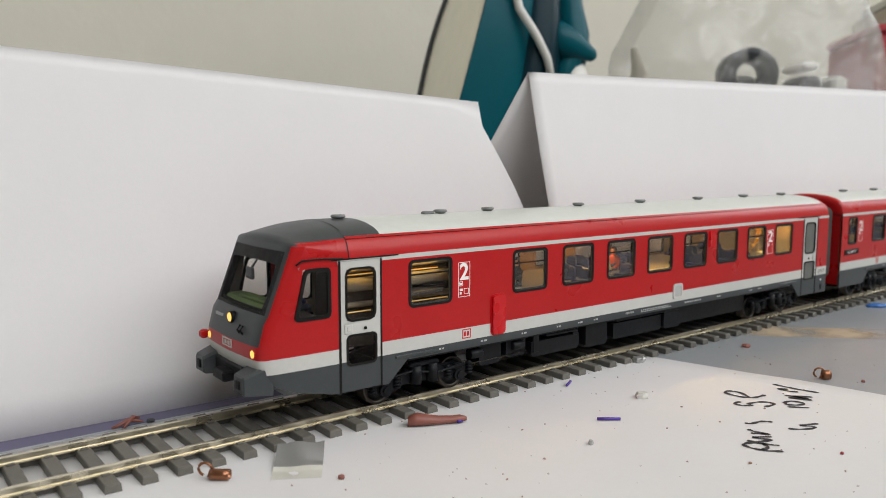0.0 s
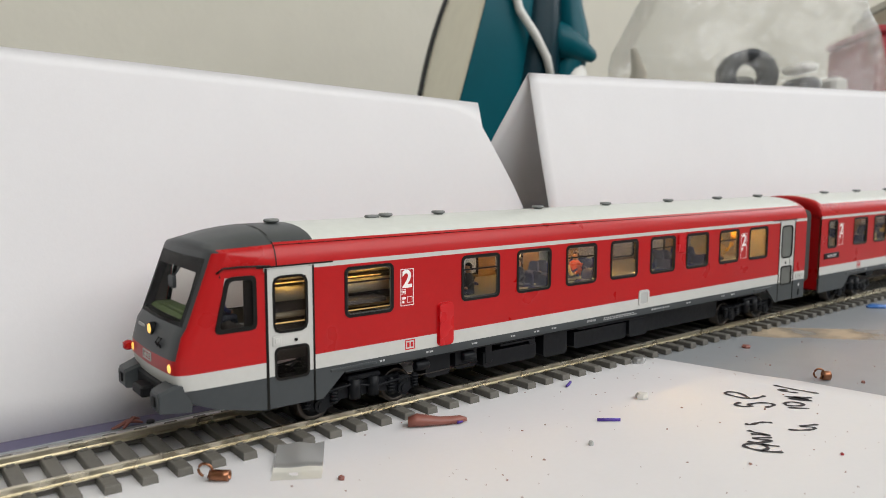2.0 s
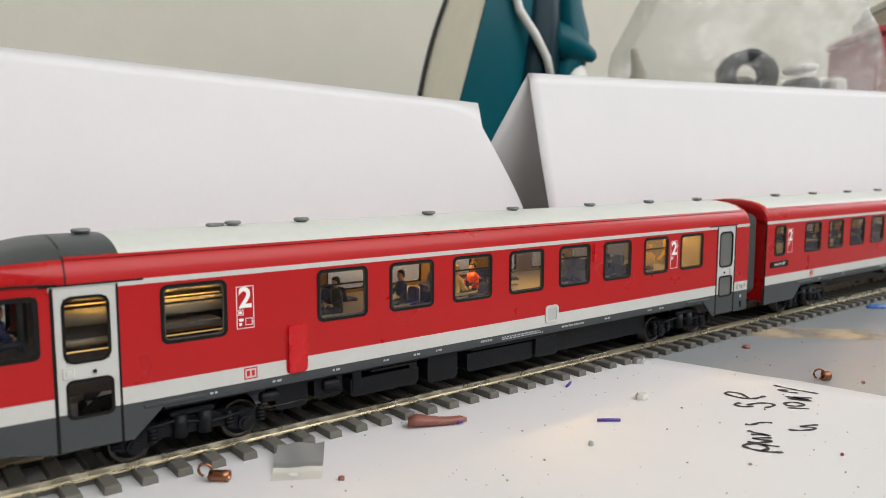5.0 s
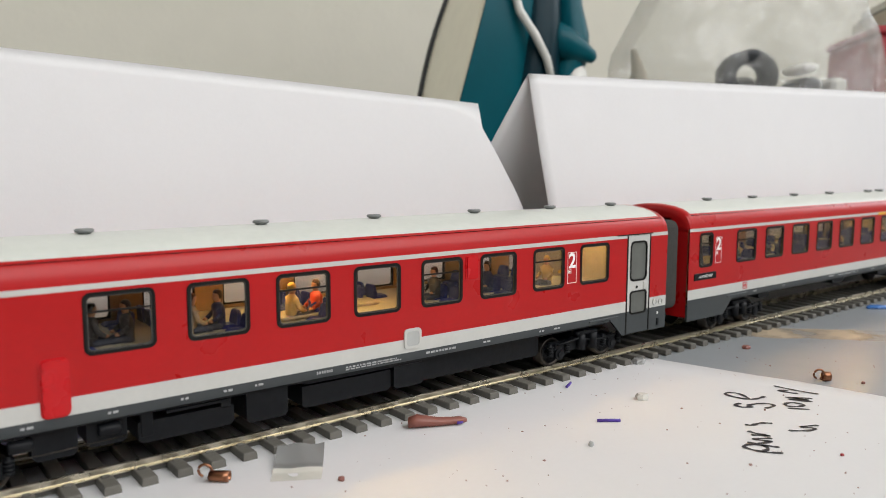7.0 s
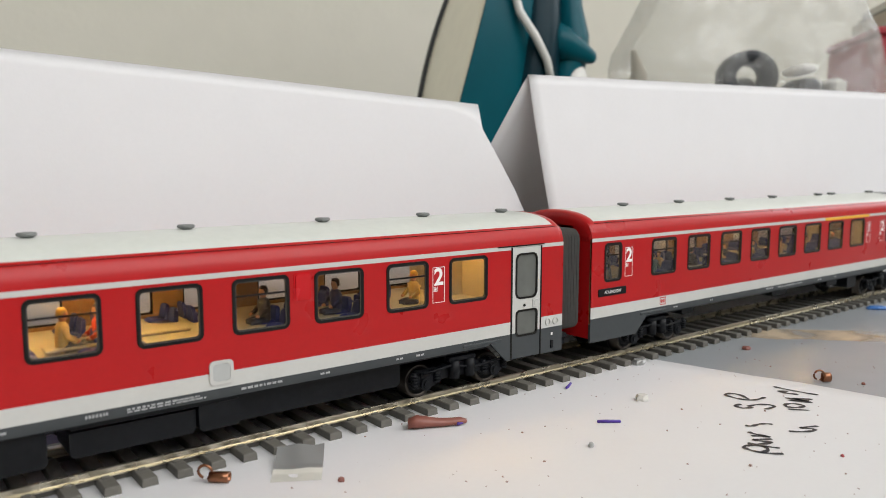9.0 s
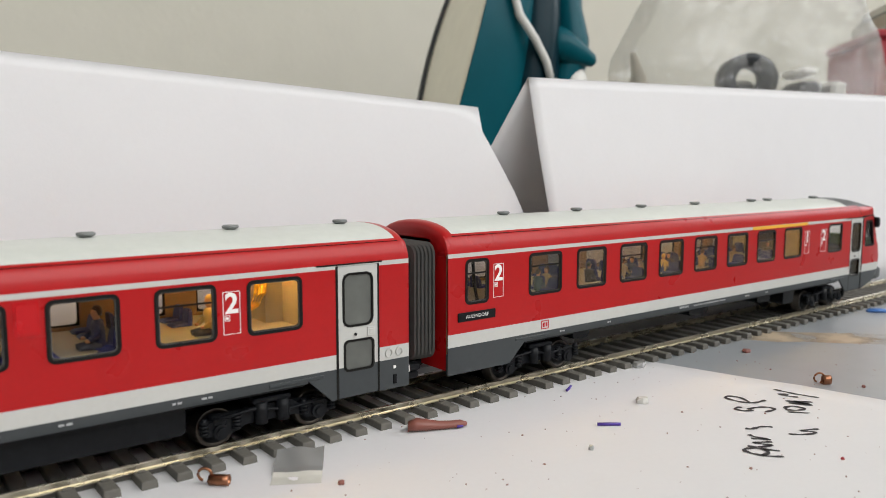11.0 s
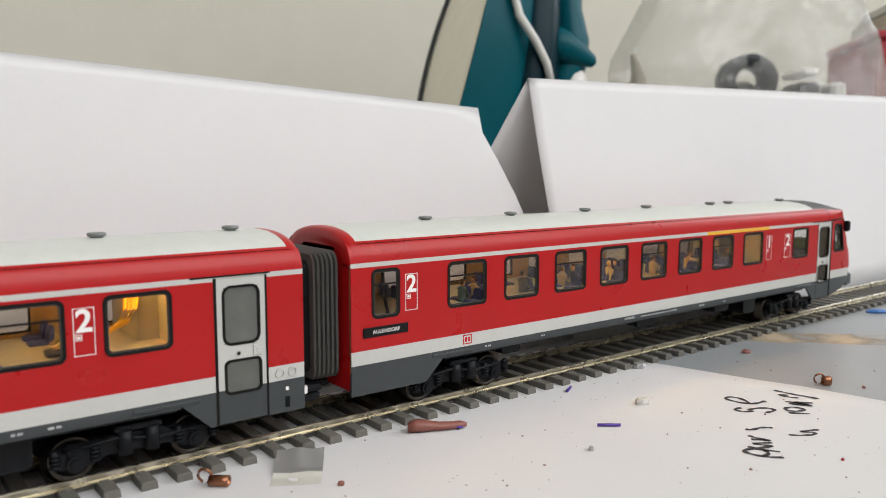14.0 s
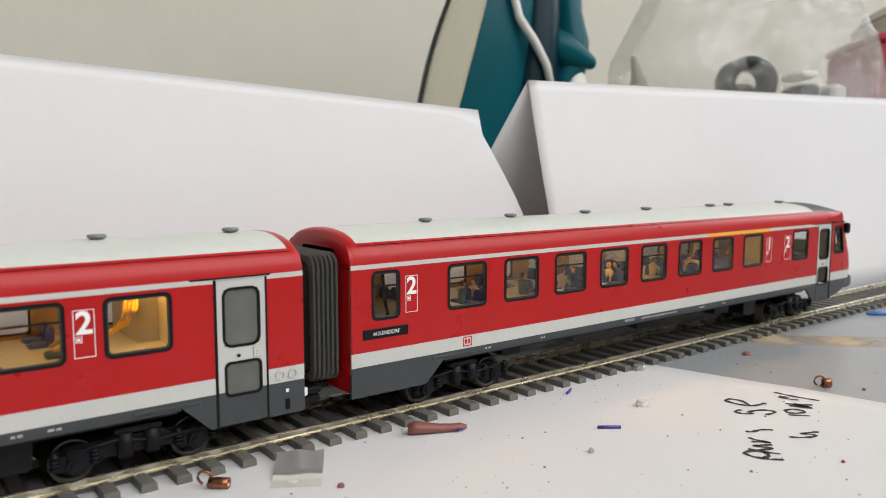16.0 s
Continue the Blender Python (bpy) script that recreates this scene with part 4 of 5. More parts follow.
    i_ = [scr(y, z, -0.12) for y, z in ((4.6, 28.0), (9, 27.8), (16, 27.7), (23, 27.8), (28.3, 28.0), (28.5, 33), (28.1, 38.0), (23, 38.2), (16, 38.3), (9, 38.2), (4.8, 38.0), (4.4, 33))]
    g.grid([[(x + 0.5, y, z) for x, y, z in o], o, i_, [(x + 2.0, y, z) for x, y, z in i_]], 0, False, True)
    part("windscreen_frame", g, BLACK, c)
    g = G()                                           # dark destination panel above the screen
    g.prism([(75.6, 38.4), (75.2, 38.4), (76.2, 41.2), (76.8, 41.2)], 4.6, 27.4)
    part("destination_panel", g, BLACK, c)
    g = G()
    g.box(72.8, 73.6, 13.6, 17.2, 33.6, 36.4, 0, 0.4)
    g.path([(73.6, 15.4, 36.2), (75, 15.4, 38)], 0.25, 6)
    part("cab_mirror", g, GREYRUB, c)
    g = G()
    g.box(72.2, 78, 2.0, 30, 24.5, 28.6, 0, 0.8)
    g.box(73.0, 76, 5.0, 22, 28.6, 29.4, 0, 0.3)
    part("console", g, CONSOLE, c, "green driving console")
    g = G()
    g.box(77.5, 87.6, 1.0, 31, 14, 24)
    part("cab_floor", g, CABDARK, c)
    g = G()
    g.box(86.9, 87.6, 1.0, 9.5, 24, 41)
    g.box(86.9, 87.6, 22.5, 31, 24, 41)
    part("cab_bulkhead", g, CABDARK, c)
    for yy in (1.1, 30.3):
        g = G()
        g.prism([(73.4, 27.5), (76.3, 27.5), (78.4, 37.2), (77.2, 37.2)], yy, yy + 0.6)
        g.prism([(77.4, 37.3), (87.0, 37.3), (87.0, 40.0), (79.5, 40.0)], yy, yy + 0.6)
        g.box(77.0, 87.0, yy, yy + 0.6, 14, 25.2)
        part("cab_lining", g, CABDARK, c)
    g = G()
    g.box(78.5, 87.6, 3.0, 29.0, 40.8, 41.4)
    part("cab_ceiling", g, CABDARK, c)
    if not second:
        figure(G, 80.5, 8.0, 26.2, c, FIG[2], 1.15, 1)
    # lamps
    for y, z, r in ((3.6, 18.8, 0.9), (28.4, 18.8, 0.9), (15.6, 25.2, 1.05)):
        x = 67.5 if z < 20 else 68.2
        x += 0.9 * (abs(y - 16) / 13) ** 4
        g = G()
        g.tube((x - 0.25, y, z), "x", r + 0.35, 1.4, 18, 0, bev=0.15)
        p = part("headlamp", g, BLACK if z > 20 else RED2, c)
        g = G()
        g.tube((x - 0.42, y, z), "x", r, 0.5, 18, 0, bev=0.12)
        part("lens", g, LAMP if not second else TAILRED, p, "glowing warm lens" if not second else "red tail lens")
    for y in (31.3,):
        g = G()
        g.box(66.6, 68.8, y - 1.0, y + 1.2, 17.4, 19.6, 0, 0.5)
        part("tail_lamp_housing", g, RED2, c)
    # buffers and coupler pocket
    for y in (4.4, 27.6):
        g = G()
        rows = []
        for x, w, a, b in ((64.9, 2.4, 10.6, 14.0), (65.2, 2.8, 10.2, 14.4), (68.5, 3.3, 9.9, 15.6), (71.5, 3.6, 9.6, 16.6)):
            rows.append([(x, y - w, a), (x, y + w, a), (x, y + w, b - 0.6), (x, y + w - 0.6, b), (x, y - w + 0.6, b), (x, y - w, b - 0.6)])
        g.grid(rows, 0, False, True)
        g.cap(rows[0])
        p = part("buffer_block", g, DARK, c, "dark grey boxed buffer")
        g = G()
        g.box(64.6, 65.0, y - 0.9, y + 0.9, 11.3, 13.3, 0, 0.1)
        part("buffer_slot", g, BLACK, p)
    g = G()
    g.box(67.4, 72, 8.2, 23.8, 10.6, 14.8, 0, 0.4)
    g.box(64.8, 70, 12.8, 19.2, 10.8, 13.2, 0, 0.4)
    part("coupler_pocket", g, BLACK, c)
    g = G()
    for y0, y1, z0, z1 in ((13.4, 18.6, 20.1, 20.35), (13.4, 18.6, 18.4, 18.65), (13.4, 13.7, 18.6, 20.2), (18.3, 18.6, 18.6, 20.2), (14.6, 15.6, 18.9, 19.8), (16.4, 17.4, 18.9, 19.8)):
        g.box(67.2, 67.6, y0, y1, z0, z1)
    part("front_badge", g, LIGHT, c)
    g = G()
    for k in range(6):
        g.box(68.62, 69.1, 21.2 + k * 0.8, 21.7 + k * 0.8, 24.3, 25.0)
    part("number_marks", g, GREYVENT, c)
    g = G()
    for y in (9.0, 10.6):
        g.path([(68.2, y, 22.2), (67.6, y, 23.2), (68.4, y, 24.2)], 0.25, 6)
    part("grab_handle", g, BLACK, c)
    # mirrors on the cab corner
    if second:
        g = G()
        g.box(74.4, 76.8, -1.4, 0.9, 33.5, 38.0, 0, 0.5)
        part("outside_mirror", g, BLACK, c)


def bars(g, x, z, n, h, y, seed, gap=0.35, size=(0.4, 1.3)):
    r = random.Random(seed)
    for _ in range(n):
        w = r.uniform(*size)
        g.box(x, x + w, y, 0.05, z, z + h)
        x += w + gap


def markings(G, car, second, mid_x):
    """Printed lettering, signs and small fittings on the near side."""
    def W():
        return Geo((mid_x, MID, 0))

    def at(x, z, y=-0.06):
        return (x - mid_x, y - MID, z)

    def outlined(g, x0, x1, z0, z1, w):
        for a, b, c, d in ((x0, x1, z1 - w, z1), (x0, x1, z0, z0 + w), (x0, x0 + w, z0 + w, z1 - w), (x1 - w, x1, z0 + w, z1 - w)):
            g.box(a, b, -0.05, 0.05, c, d)

    def class_box(x0, x1, num, z0=25.9, z1=35.0):
        g = W()
        outlined(g, x0, x1, z0, z1, 0.14)
        outlined(g, x0 + 0.35, x0 + 1.5, z0 + 2.9, z0 + 4.1, 0.12)
        g.box(x0 + 0.6, x0 + 1.2, -0.05, 0.05, z0 + 3.2, z0 + 3.75)
        if num == "2" and x1 < 130:
            outlined(g, x0 + 1.9, x1 - 0.4, z0 + 0.7, z0 + 2.2, 0.12)
            g.box(x0 + 0.5, x0 + 1.5, -0.05, 0.05, z0 + 1.6, z0 + 2.2)
            g.box(x0 + 0.5, x0 + 1.1, -0.05, 0.05, z0 + 0.7, z0 + 1.3)
        part("class_panel", g, WHITE, car, "white outlined class panel")
        words(num, 6.0, WHITE, car, at((x0 + x1) / 2, z1 - 2.7), "class_numeral", 0.15)

    def logo(x):
        g = W()
        for a, b, c, d in ((x - 1.5, x + 1.5, 17.0, 17.25), (x - 1.5, x + 1.5, 14.75, 15.0), (x - 1.5, x - 1.25, 15, 17), (x + 1.25, x + 1.5, 15, 17), (x - 0.9, x - 0.2, 15.4, 16.6), (x + 0.2, x + 0.9, 15.4, 16.6)):
            g.box(a, b, -0.05, 0.05, c, d)
        part("logo_plate", g, RED2, car, "small red framed mark")
    if not second:
        class_box(123.2, 127.1, "2")
        class_box(273.1, 276.9, "2")
        logo(126.0)
        g = W()
        g.prism(rounded(134.4, 139.6, 14.2, 25.5, 1.2), -0.16, 0.1)
        g.prism(rounded(134.75, 139.25, 14.5, 25.2, 1.0), -0.75, 0.1)
        for z in (16, 19.5, 23):
            g.box(134.9, 135.4, -0.92, -0.7, z, z + 1.0, 0, 0.1)
        part("filler_flap", g, RED2, car, "proud red flap")
        g = W()
        g.prism(rounded(234.7, 238.9, 30.7, 37.0, 0.6), -0.14, 0.1)
        g.prism(rounded(235.1, 238.5, 31.1, 36.6, 0.5), -0.4, 0.1)
        part("small_flap", g, RED2, car)
        g = W()
        g.frame_ring(rounded(215.1, 220.3, 15.1, 20.2, 1.1), rounded(215.8, 219.6, 15.8, 19.5, 0.8), -0.35, 0.1)
        p = part("vent_frame", g, LIGHT, car)
        g = W()
        g.box(215.4, 220.0, -0.2, 0.1, 15.6, 19.8)
        part("vent_plate", g, GREYVENT, p)
        g = W()
        bars(g, 191, 13.0, 7, 0.6, -0.05, 3, 0.22, (0.3, 0.55))
        bars(g, 208.5, 13.25, 9, 0.28, -0.05, 31, 0.2, (0.2, 0.6))
        bars(g, 208.5, 12.8, 9, 0.28, -0.05, 32, 0.2, (0.2, 0.6))
        bars(g, 198.6, 13.2, 12, 0.35, -0.05, 4)
        bars(g, 198.6, 12.7, 12, 0.3, -0.05, 5)
        bars(g, 222, 13.0, 8, 0.5, -0.05, 6)
        for x in (104, 117, 131, 146, 160, 169, 176, 241, 262, 268):
            bars(g, x, 13.0, 2, 0.45, -0.05, int(x))
        part("stencil_marks", g, STENCIL, car, "tiny white stencilled marks")
        g = W()
        for x in (314.4, 317.4):
            g.frame_ring([(x + 1.1 * math.cos(k * math.pi / 8), 15.9 + 1.1 * math.sin(k * math.pi / 8)) for k in range(16)], [(x + 0.8 * math.cos(k * math.pi / 8), 15.9 + 0.8 * math.sin(k * math.pi / 8)) for k in range(16)], -0.3, 0.1)
        part("tail_lamp_ring", g, LIGHT, car)
        g = W()
        g.box(315.6, 316.6, -0.3, 0.1, 8.0, 10.4, 0, 0.1)
        part("cable_socket", g, CHASSIS, car)
        g = W()
        g.box(315.7, 316.4, -0.06, 0.1, 11.8, 12.6)
        part("tiny_label", g, WHITE, car)
        # gangway bellows and coupler between the cars
        gw = new("gangway")
        gw.parent = car
        gw["label"] = "dark ribbed gangway bellows"
        gw.empty_display_size = 0.004
        for k in range(8):
            x = (320.9, 322.0, 325.2, 326.4, 327.6, 328.8, 330.0, 331.2)[k]
            g = W()
            d = (0.6, 0.9, 0, 0, 0, 0, 0, 0)[k]
            o, i_ = rounded(4.0 + d, 28.0 - d, 10.8, 41.4 - d, 3.0), rounded(7.5, 24.5, 14.0, 38.0, 2.5)
            mid = rounded(4.5 + d, 27.5 - d, 11.3, 40.9 - d, 2.8)
            rows = [[(x + dx, y, z) for y, z in pts] for dx, pts in ((0, i_), (0, mid), (0.3, o), (0.6, mid), (0.6, i_))]
            g.grid(rows + [rows[0]], 0, False, True)
            part("bellows_fold", g, BELLOWS, gw)
        g = W()
        core = rounded(6.4, 25.6, 12.6, 39.4, 2.6)
        g.grid([[(x, y, z) for y, z in core] for x in (319.5, 332.8)], 0, False, True)
        part("bellows_core", g, BLACK, gw)
        g = W()
        g.box(318, 334, 12, 20, 7.2, 9.2, 0, 0.5)
        g.box(320.5, 327, 4, 10, 8.8, 10.4, 0, 0.4)
        g.box(321, 327, 5, 12, 6.4, 8.4, 0, 0.4)
        part("coupler", g, CHASSIS, gw)
        g = W()
        g.box(321.2, 322.4, 2.4, 3.4, 9.2, 11.2, 0, 0.2)
        part("white_plug", g, WHITE, gw)
    else:
        class_box(348.1, 351.7, "2")
        class_box(513.9, 517.6, "1")
        class_box(527.0, 531.6, "2")
        logo(367.9)
        g = W()
        g.box(475.2, 515.6, -0.05, 0.05, 37.4, 38.5)
        part("class_stripe", g, YELLOW, car, "yellow first class stripe")
        g = W()
        g.box(335.8, 348.8, -0.3, 0.1, 20.6, 23.0, 0, 0.25)
        p = part("destination_sign", g, BLACK, car, "black destination sign with white letters")
        words("AULENDORF", 1.35, WHITE, p, at(342.3, 21.8, -0.33))
        g = W()
        bars(g, 432, 13.1, 6, 0.7, -0.05, 13, 0.3, (0.4, 0.7))
        bars(g, 440, 13.1, 16, 0.45, -0.05, 14)
        for x in (366, 374, 395, 472, 486):
            bars(g, x, 13.0, 2, 0.45, -0.05, int(x))
        part("stencil_marks", g, STENCIL, car, "tiny white stencilled marks")


CAR_A, SETS_A, MID_A = build_car(False)
CAR_B, SETS_B, MID_B = build_car(True)


# --- small things on the table ---
def clip(at, turn, label, long=2.4, flat=1.0):
    """A small bent copper sleeve with a loop."""
    ob = thing("copper_clip", (at[0], at[1], at[2]), label, "clip", "copper clips")
    ob.matrix_basis = pose(at[0] * MM, at[1] * MM, at[2] * MM, 0, 0, turn)
    g = Geo()
    rows = []
    for x in (-0.5, 0, 0.5, 1.0):
        rows.append([(x * long, 1.2 * math.cos(a), (1.2 + 1.15 * math.sin(a)) * flat) for a in [radians(-70 + 32 * k) for k in range(11)]])
    inner = [[(x, y * 0.74, 1.2 * flat + (z - 1.2 * flat) * 0.74) for x, y, z in r] for r in rows]
    g.grid(rows, 0, True)
    g.grid(inner, 0, True)
    for e in (0, -1):
        g.grid([rows[e], inner[e]], 0, False)
    part("sleeve", g, COPPER, ob)
    g = Geo()
    loop = [(-0.55 * long - 0.9 + 1.45 * math.cos(a), 0.2 - 0.25 * math.sin(a), 2.1 + 1.45 * math.sin(a)) for a in [radians(-75 + 19 * k) for k in range(18)]]
    g.path([(0.6, 0.0, 0.35), (-0.6, 0.1, 0.4)] + loop, 0.3, 8, 0, 1.0)
    part("loop", g, COPPER, ob)
    return ob


clip((55.6, -5.6, 0.12), -42, "bent copper wire clip lying beside the track", 2.7)
clip((226.2, -46.2, 0.0), -40, "small copper clip lying on the grey table", 1.5, 1.25)
# a peel of brown insulation
g = Geo()
pts = [(104.6, -3.6), (106.6, -4.6), (109.0, -5.9), (111.6, -7.2), (114.2, -8.4), (116.4, -9.3), (118.0, -9.9)]
rows = []
for i, (x, y) in enumerate(pts):
    w, h = (1.5, 2.1, 1.8, 1.45, 1.25, 1.1, 0.6)[i], (2.5, 3.3, 2.7, 2.1, 1.8, 1.7, 0.9)[i]
    lift = (0, 0, 0, 0.05, 0.15, 0.25, 0.5)[i]
    rows.append([(x + 0.55 * w * math.cos(a), y + 0.83 * w * math.cos(a), 0.14 + lift + h * 0.5 * (1 + math.sin(a)) + 0.08 * math.sin(3 * a + i)) for a in [2 * math.pi * k / 12 for k in range(12)]])
g.grid(rows, 0, True, True)
g.cap(rows[0])
g.cap(rows[-1])
tagged(part("insulation_peel", g, PEELING), "brownish red peel of wire insulation on the paper", "scrap")
g = Geo()
g.tube((115.0, -9.9, 0.9), "x", 0.42, 1.6, 8)
tagged(part("purple_fleck", g, PURPLE), "purple fleck beside the brown peel", "scrap")
# clear tape scrap: folded film with light lower strip
g = Geo()
a, b, c_, d = (64.1, -12.4), (73.0, -17.6), (80.6, -5.4), (71.6, -0.4)
rows = []
for i in range(17):
    t = i / 16
    row = []
    for k in range(15):
        u = k / 14
        x = (a[0] * (1 - u) + b[0] * u) * (1 - t) + (d[0] * (1 - u) + c_[0] * u) * t
        y = (a[1] * (1 - u) + b[1] * u) * (1 - t) + (d[1] * (1 - u) + c_[1] * u) * t
        row.append((x, y, 0.18 + 2.4 * max(0.0, t - 0.35) ** 1.2 / 0.6 + 0.25 * math.sin(u * 9 + t * 4) * t + 0.5 * math.exp(-((t - 0.4) / 0.07) ** 2)))
    rows.append(row)
g.grid(rows, lambda i, j: 1 if i < 6 else 0, True)
low = [[(x, y, z - 0.06) for x, y, z in r] for r in rows]
g.grid(low, 0, True)
tagged(part("tape_scrap", g, [TAPE, TAPEEDGE]), "crumpled scrap of clear tape on the paper", "tape")


def shard(name, x, y, z, size, mat, label, seed, flat=0.6, long=1.0, turn=0.0):
    r = random.Random(seed)
    g = Geo()
    ct, st = math.cos(radians(turn)), math.sin(radians(turn))

    def q(u, v, w):
        return (x + ct * u - st * v, y + st * u + ct * v, z + w)
    rows = []
    for h, k in ((0, 0.9), (0.45, 1.0), (1.0, 0.7)):
        rows.append([q(size * long * k * math.cos(a) * r.uniform(0.75, 1.1), size * k * math.sin(a) * r.uniform(0.75, 1.1), size * flat * 2 * h * r.uniform(0.85, 1.0)) for a in [2 * math.pi * i / 7 for i in range(7)]])
    g.grid(rows, 0, False, True)
    g.cap(rows[0])
    g.cap(rows[-1])
    return tagged(part(name, g, mat), label, "scrap")


g = Geo()
g.path([(144.6, -29.0, 0.5), (146.4, -30.6, 0.6), (149.2, -32.5, 0.5)], 0.42, 8)
tagged(part("purple_wire", g, PURPLE), "short purple wire end on the paper", "wire")
g = Geo()
g.path([(159.6, -4.6, 0.5), (160.8, -4.4, 0.9), (162.6, -3.4, 1.0)], 0.38, 8)
tagged(part("purple_wire", g, PURPLE), "short purple wire end close to the track", "wire")
shard("white_chip", 168.6, -24.4, 0.15, 1.7, IVORY, "pale plastic chip lying on the paper", 3, 0.5, 1.25, -30)
shard("red_chip", 244.2, -10.2, 0.0, 1.2, PEELING, "dark red plastic chip on the grey table", 4, 0.55, 1.5, -38)
shard("clear_chip", 198.4, 0.2, 0.15, 2.2, TAPE, "clear plastic chip at the paper edge", 15, 0.4, 1.3, 10)
shard("blue_bit", 358.0, -5.5, 0.0, 2.4, BLUE, "blue plastic bit on the grey table", 6, 0.35, 2.2, -38)
shard("grey_chip", 130.9, -39.0, 0.15, 0.75, GREYVENT, "tiny grey chip on the paper", 7, 0.7)
shard("red_crumb", 75.9, -20.7, 0.15, 0.7, PEELING, "tiny brown crumb on the paper", 8, 0.6, 1.2, -30)
shard("red_crumb", 170.6, -77.0, 0.15, 0.5, BOXRED, "tiny red crumb on the paper", 9, 0.5)
shard("dark_crumb", 232.6, -54.4, 0.0, 0.7, PEELING, "tiny brown crumb on the table", 10, 0.5)
g = Geo()                                         # a crumpled scrap: two bent strips across each other
g.path([(46.6, 37.6, 0.6), (48.6, 38.0, 1.0), (50.6, 38.6, 1.5), (52.6, 38.4, 1.1), (54.0, 37.8, 0.7)], [0.4, 0.6, 0.75, 0.6, 0.3], 8, 0, 0.7)
g.path([(49.0, 36.6, 0.5), (50.4, 37.6, 1.4), (52.0, 38.8, 2.0), (53.6, 39.4, 1.3)], [0.35, 0.6, 0.6, 0.35], 8, 0, 0.7)
tagged(part("brown_scrap", g, PEELING), "crumpled brown insulation scrap beyond the track", "scrap")
shard("grey_scrap", 55.8, 37.9, 0.15, 0.9, GREYRUB, "dark grey scrap beyond the track", 12, 0.45, 1.4, -10)
# crumbs too many to count
r = random.Random(21)
g = Geo()
for k in range(340):
    x, y = r.uniform(60, 330), r.uniform(-120, 2)
    s = r.choice((0.10, 0.13, 0.16, 0.2, 0.34)) * (0.8 if k % 3 else 1.1)
    h = s * r.uniform(0.4, 1.0)
    a0 = r.uniform(0, 6.28)
    base = [(x + s * r.uniform(.6, 1.3) * math.cos(a0 + i * 1.57), y + s * r.uniform(.6, 1.3) * math.sin(a0 + i * 1.57), 0.12 if x < 215 else 0.0) for i in range(4)]
    topp = [(p[0] * 0.7 + x * 0.3, p[1] * 0.7 + y * 0.3, p[2] + h) for p in base]
    g.grid([base, topp], 0, False, True)
    g.cap(topp)
tagged(part("crumbs", g, CRUMB), "scattered dark and reddish crumbs on paper and table", "crumbs", kind="stuff")

# --- behind the papers: steam iron, bag of parts, red box ---
RIGHT, AWAY = Vector((0.789, -0.614, 0)), Vector((0.614, 0.789, 0))


def spot(side, away, z=0.0):
    """A place beside the view line: millimetres to its right, along it, and up."""
    p = Vector((0, -152, 0)) + RIGHT * side + AWAY * away
    return (p.x, p.y, z)


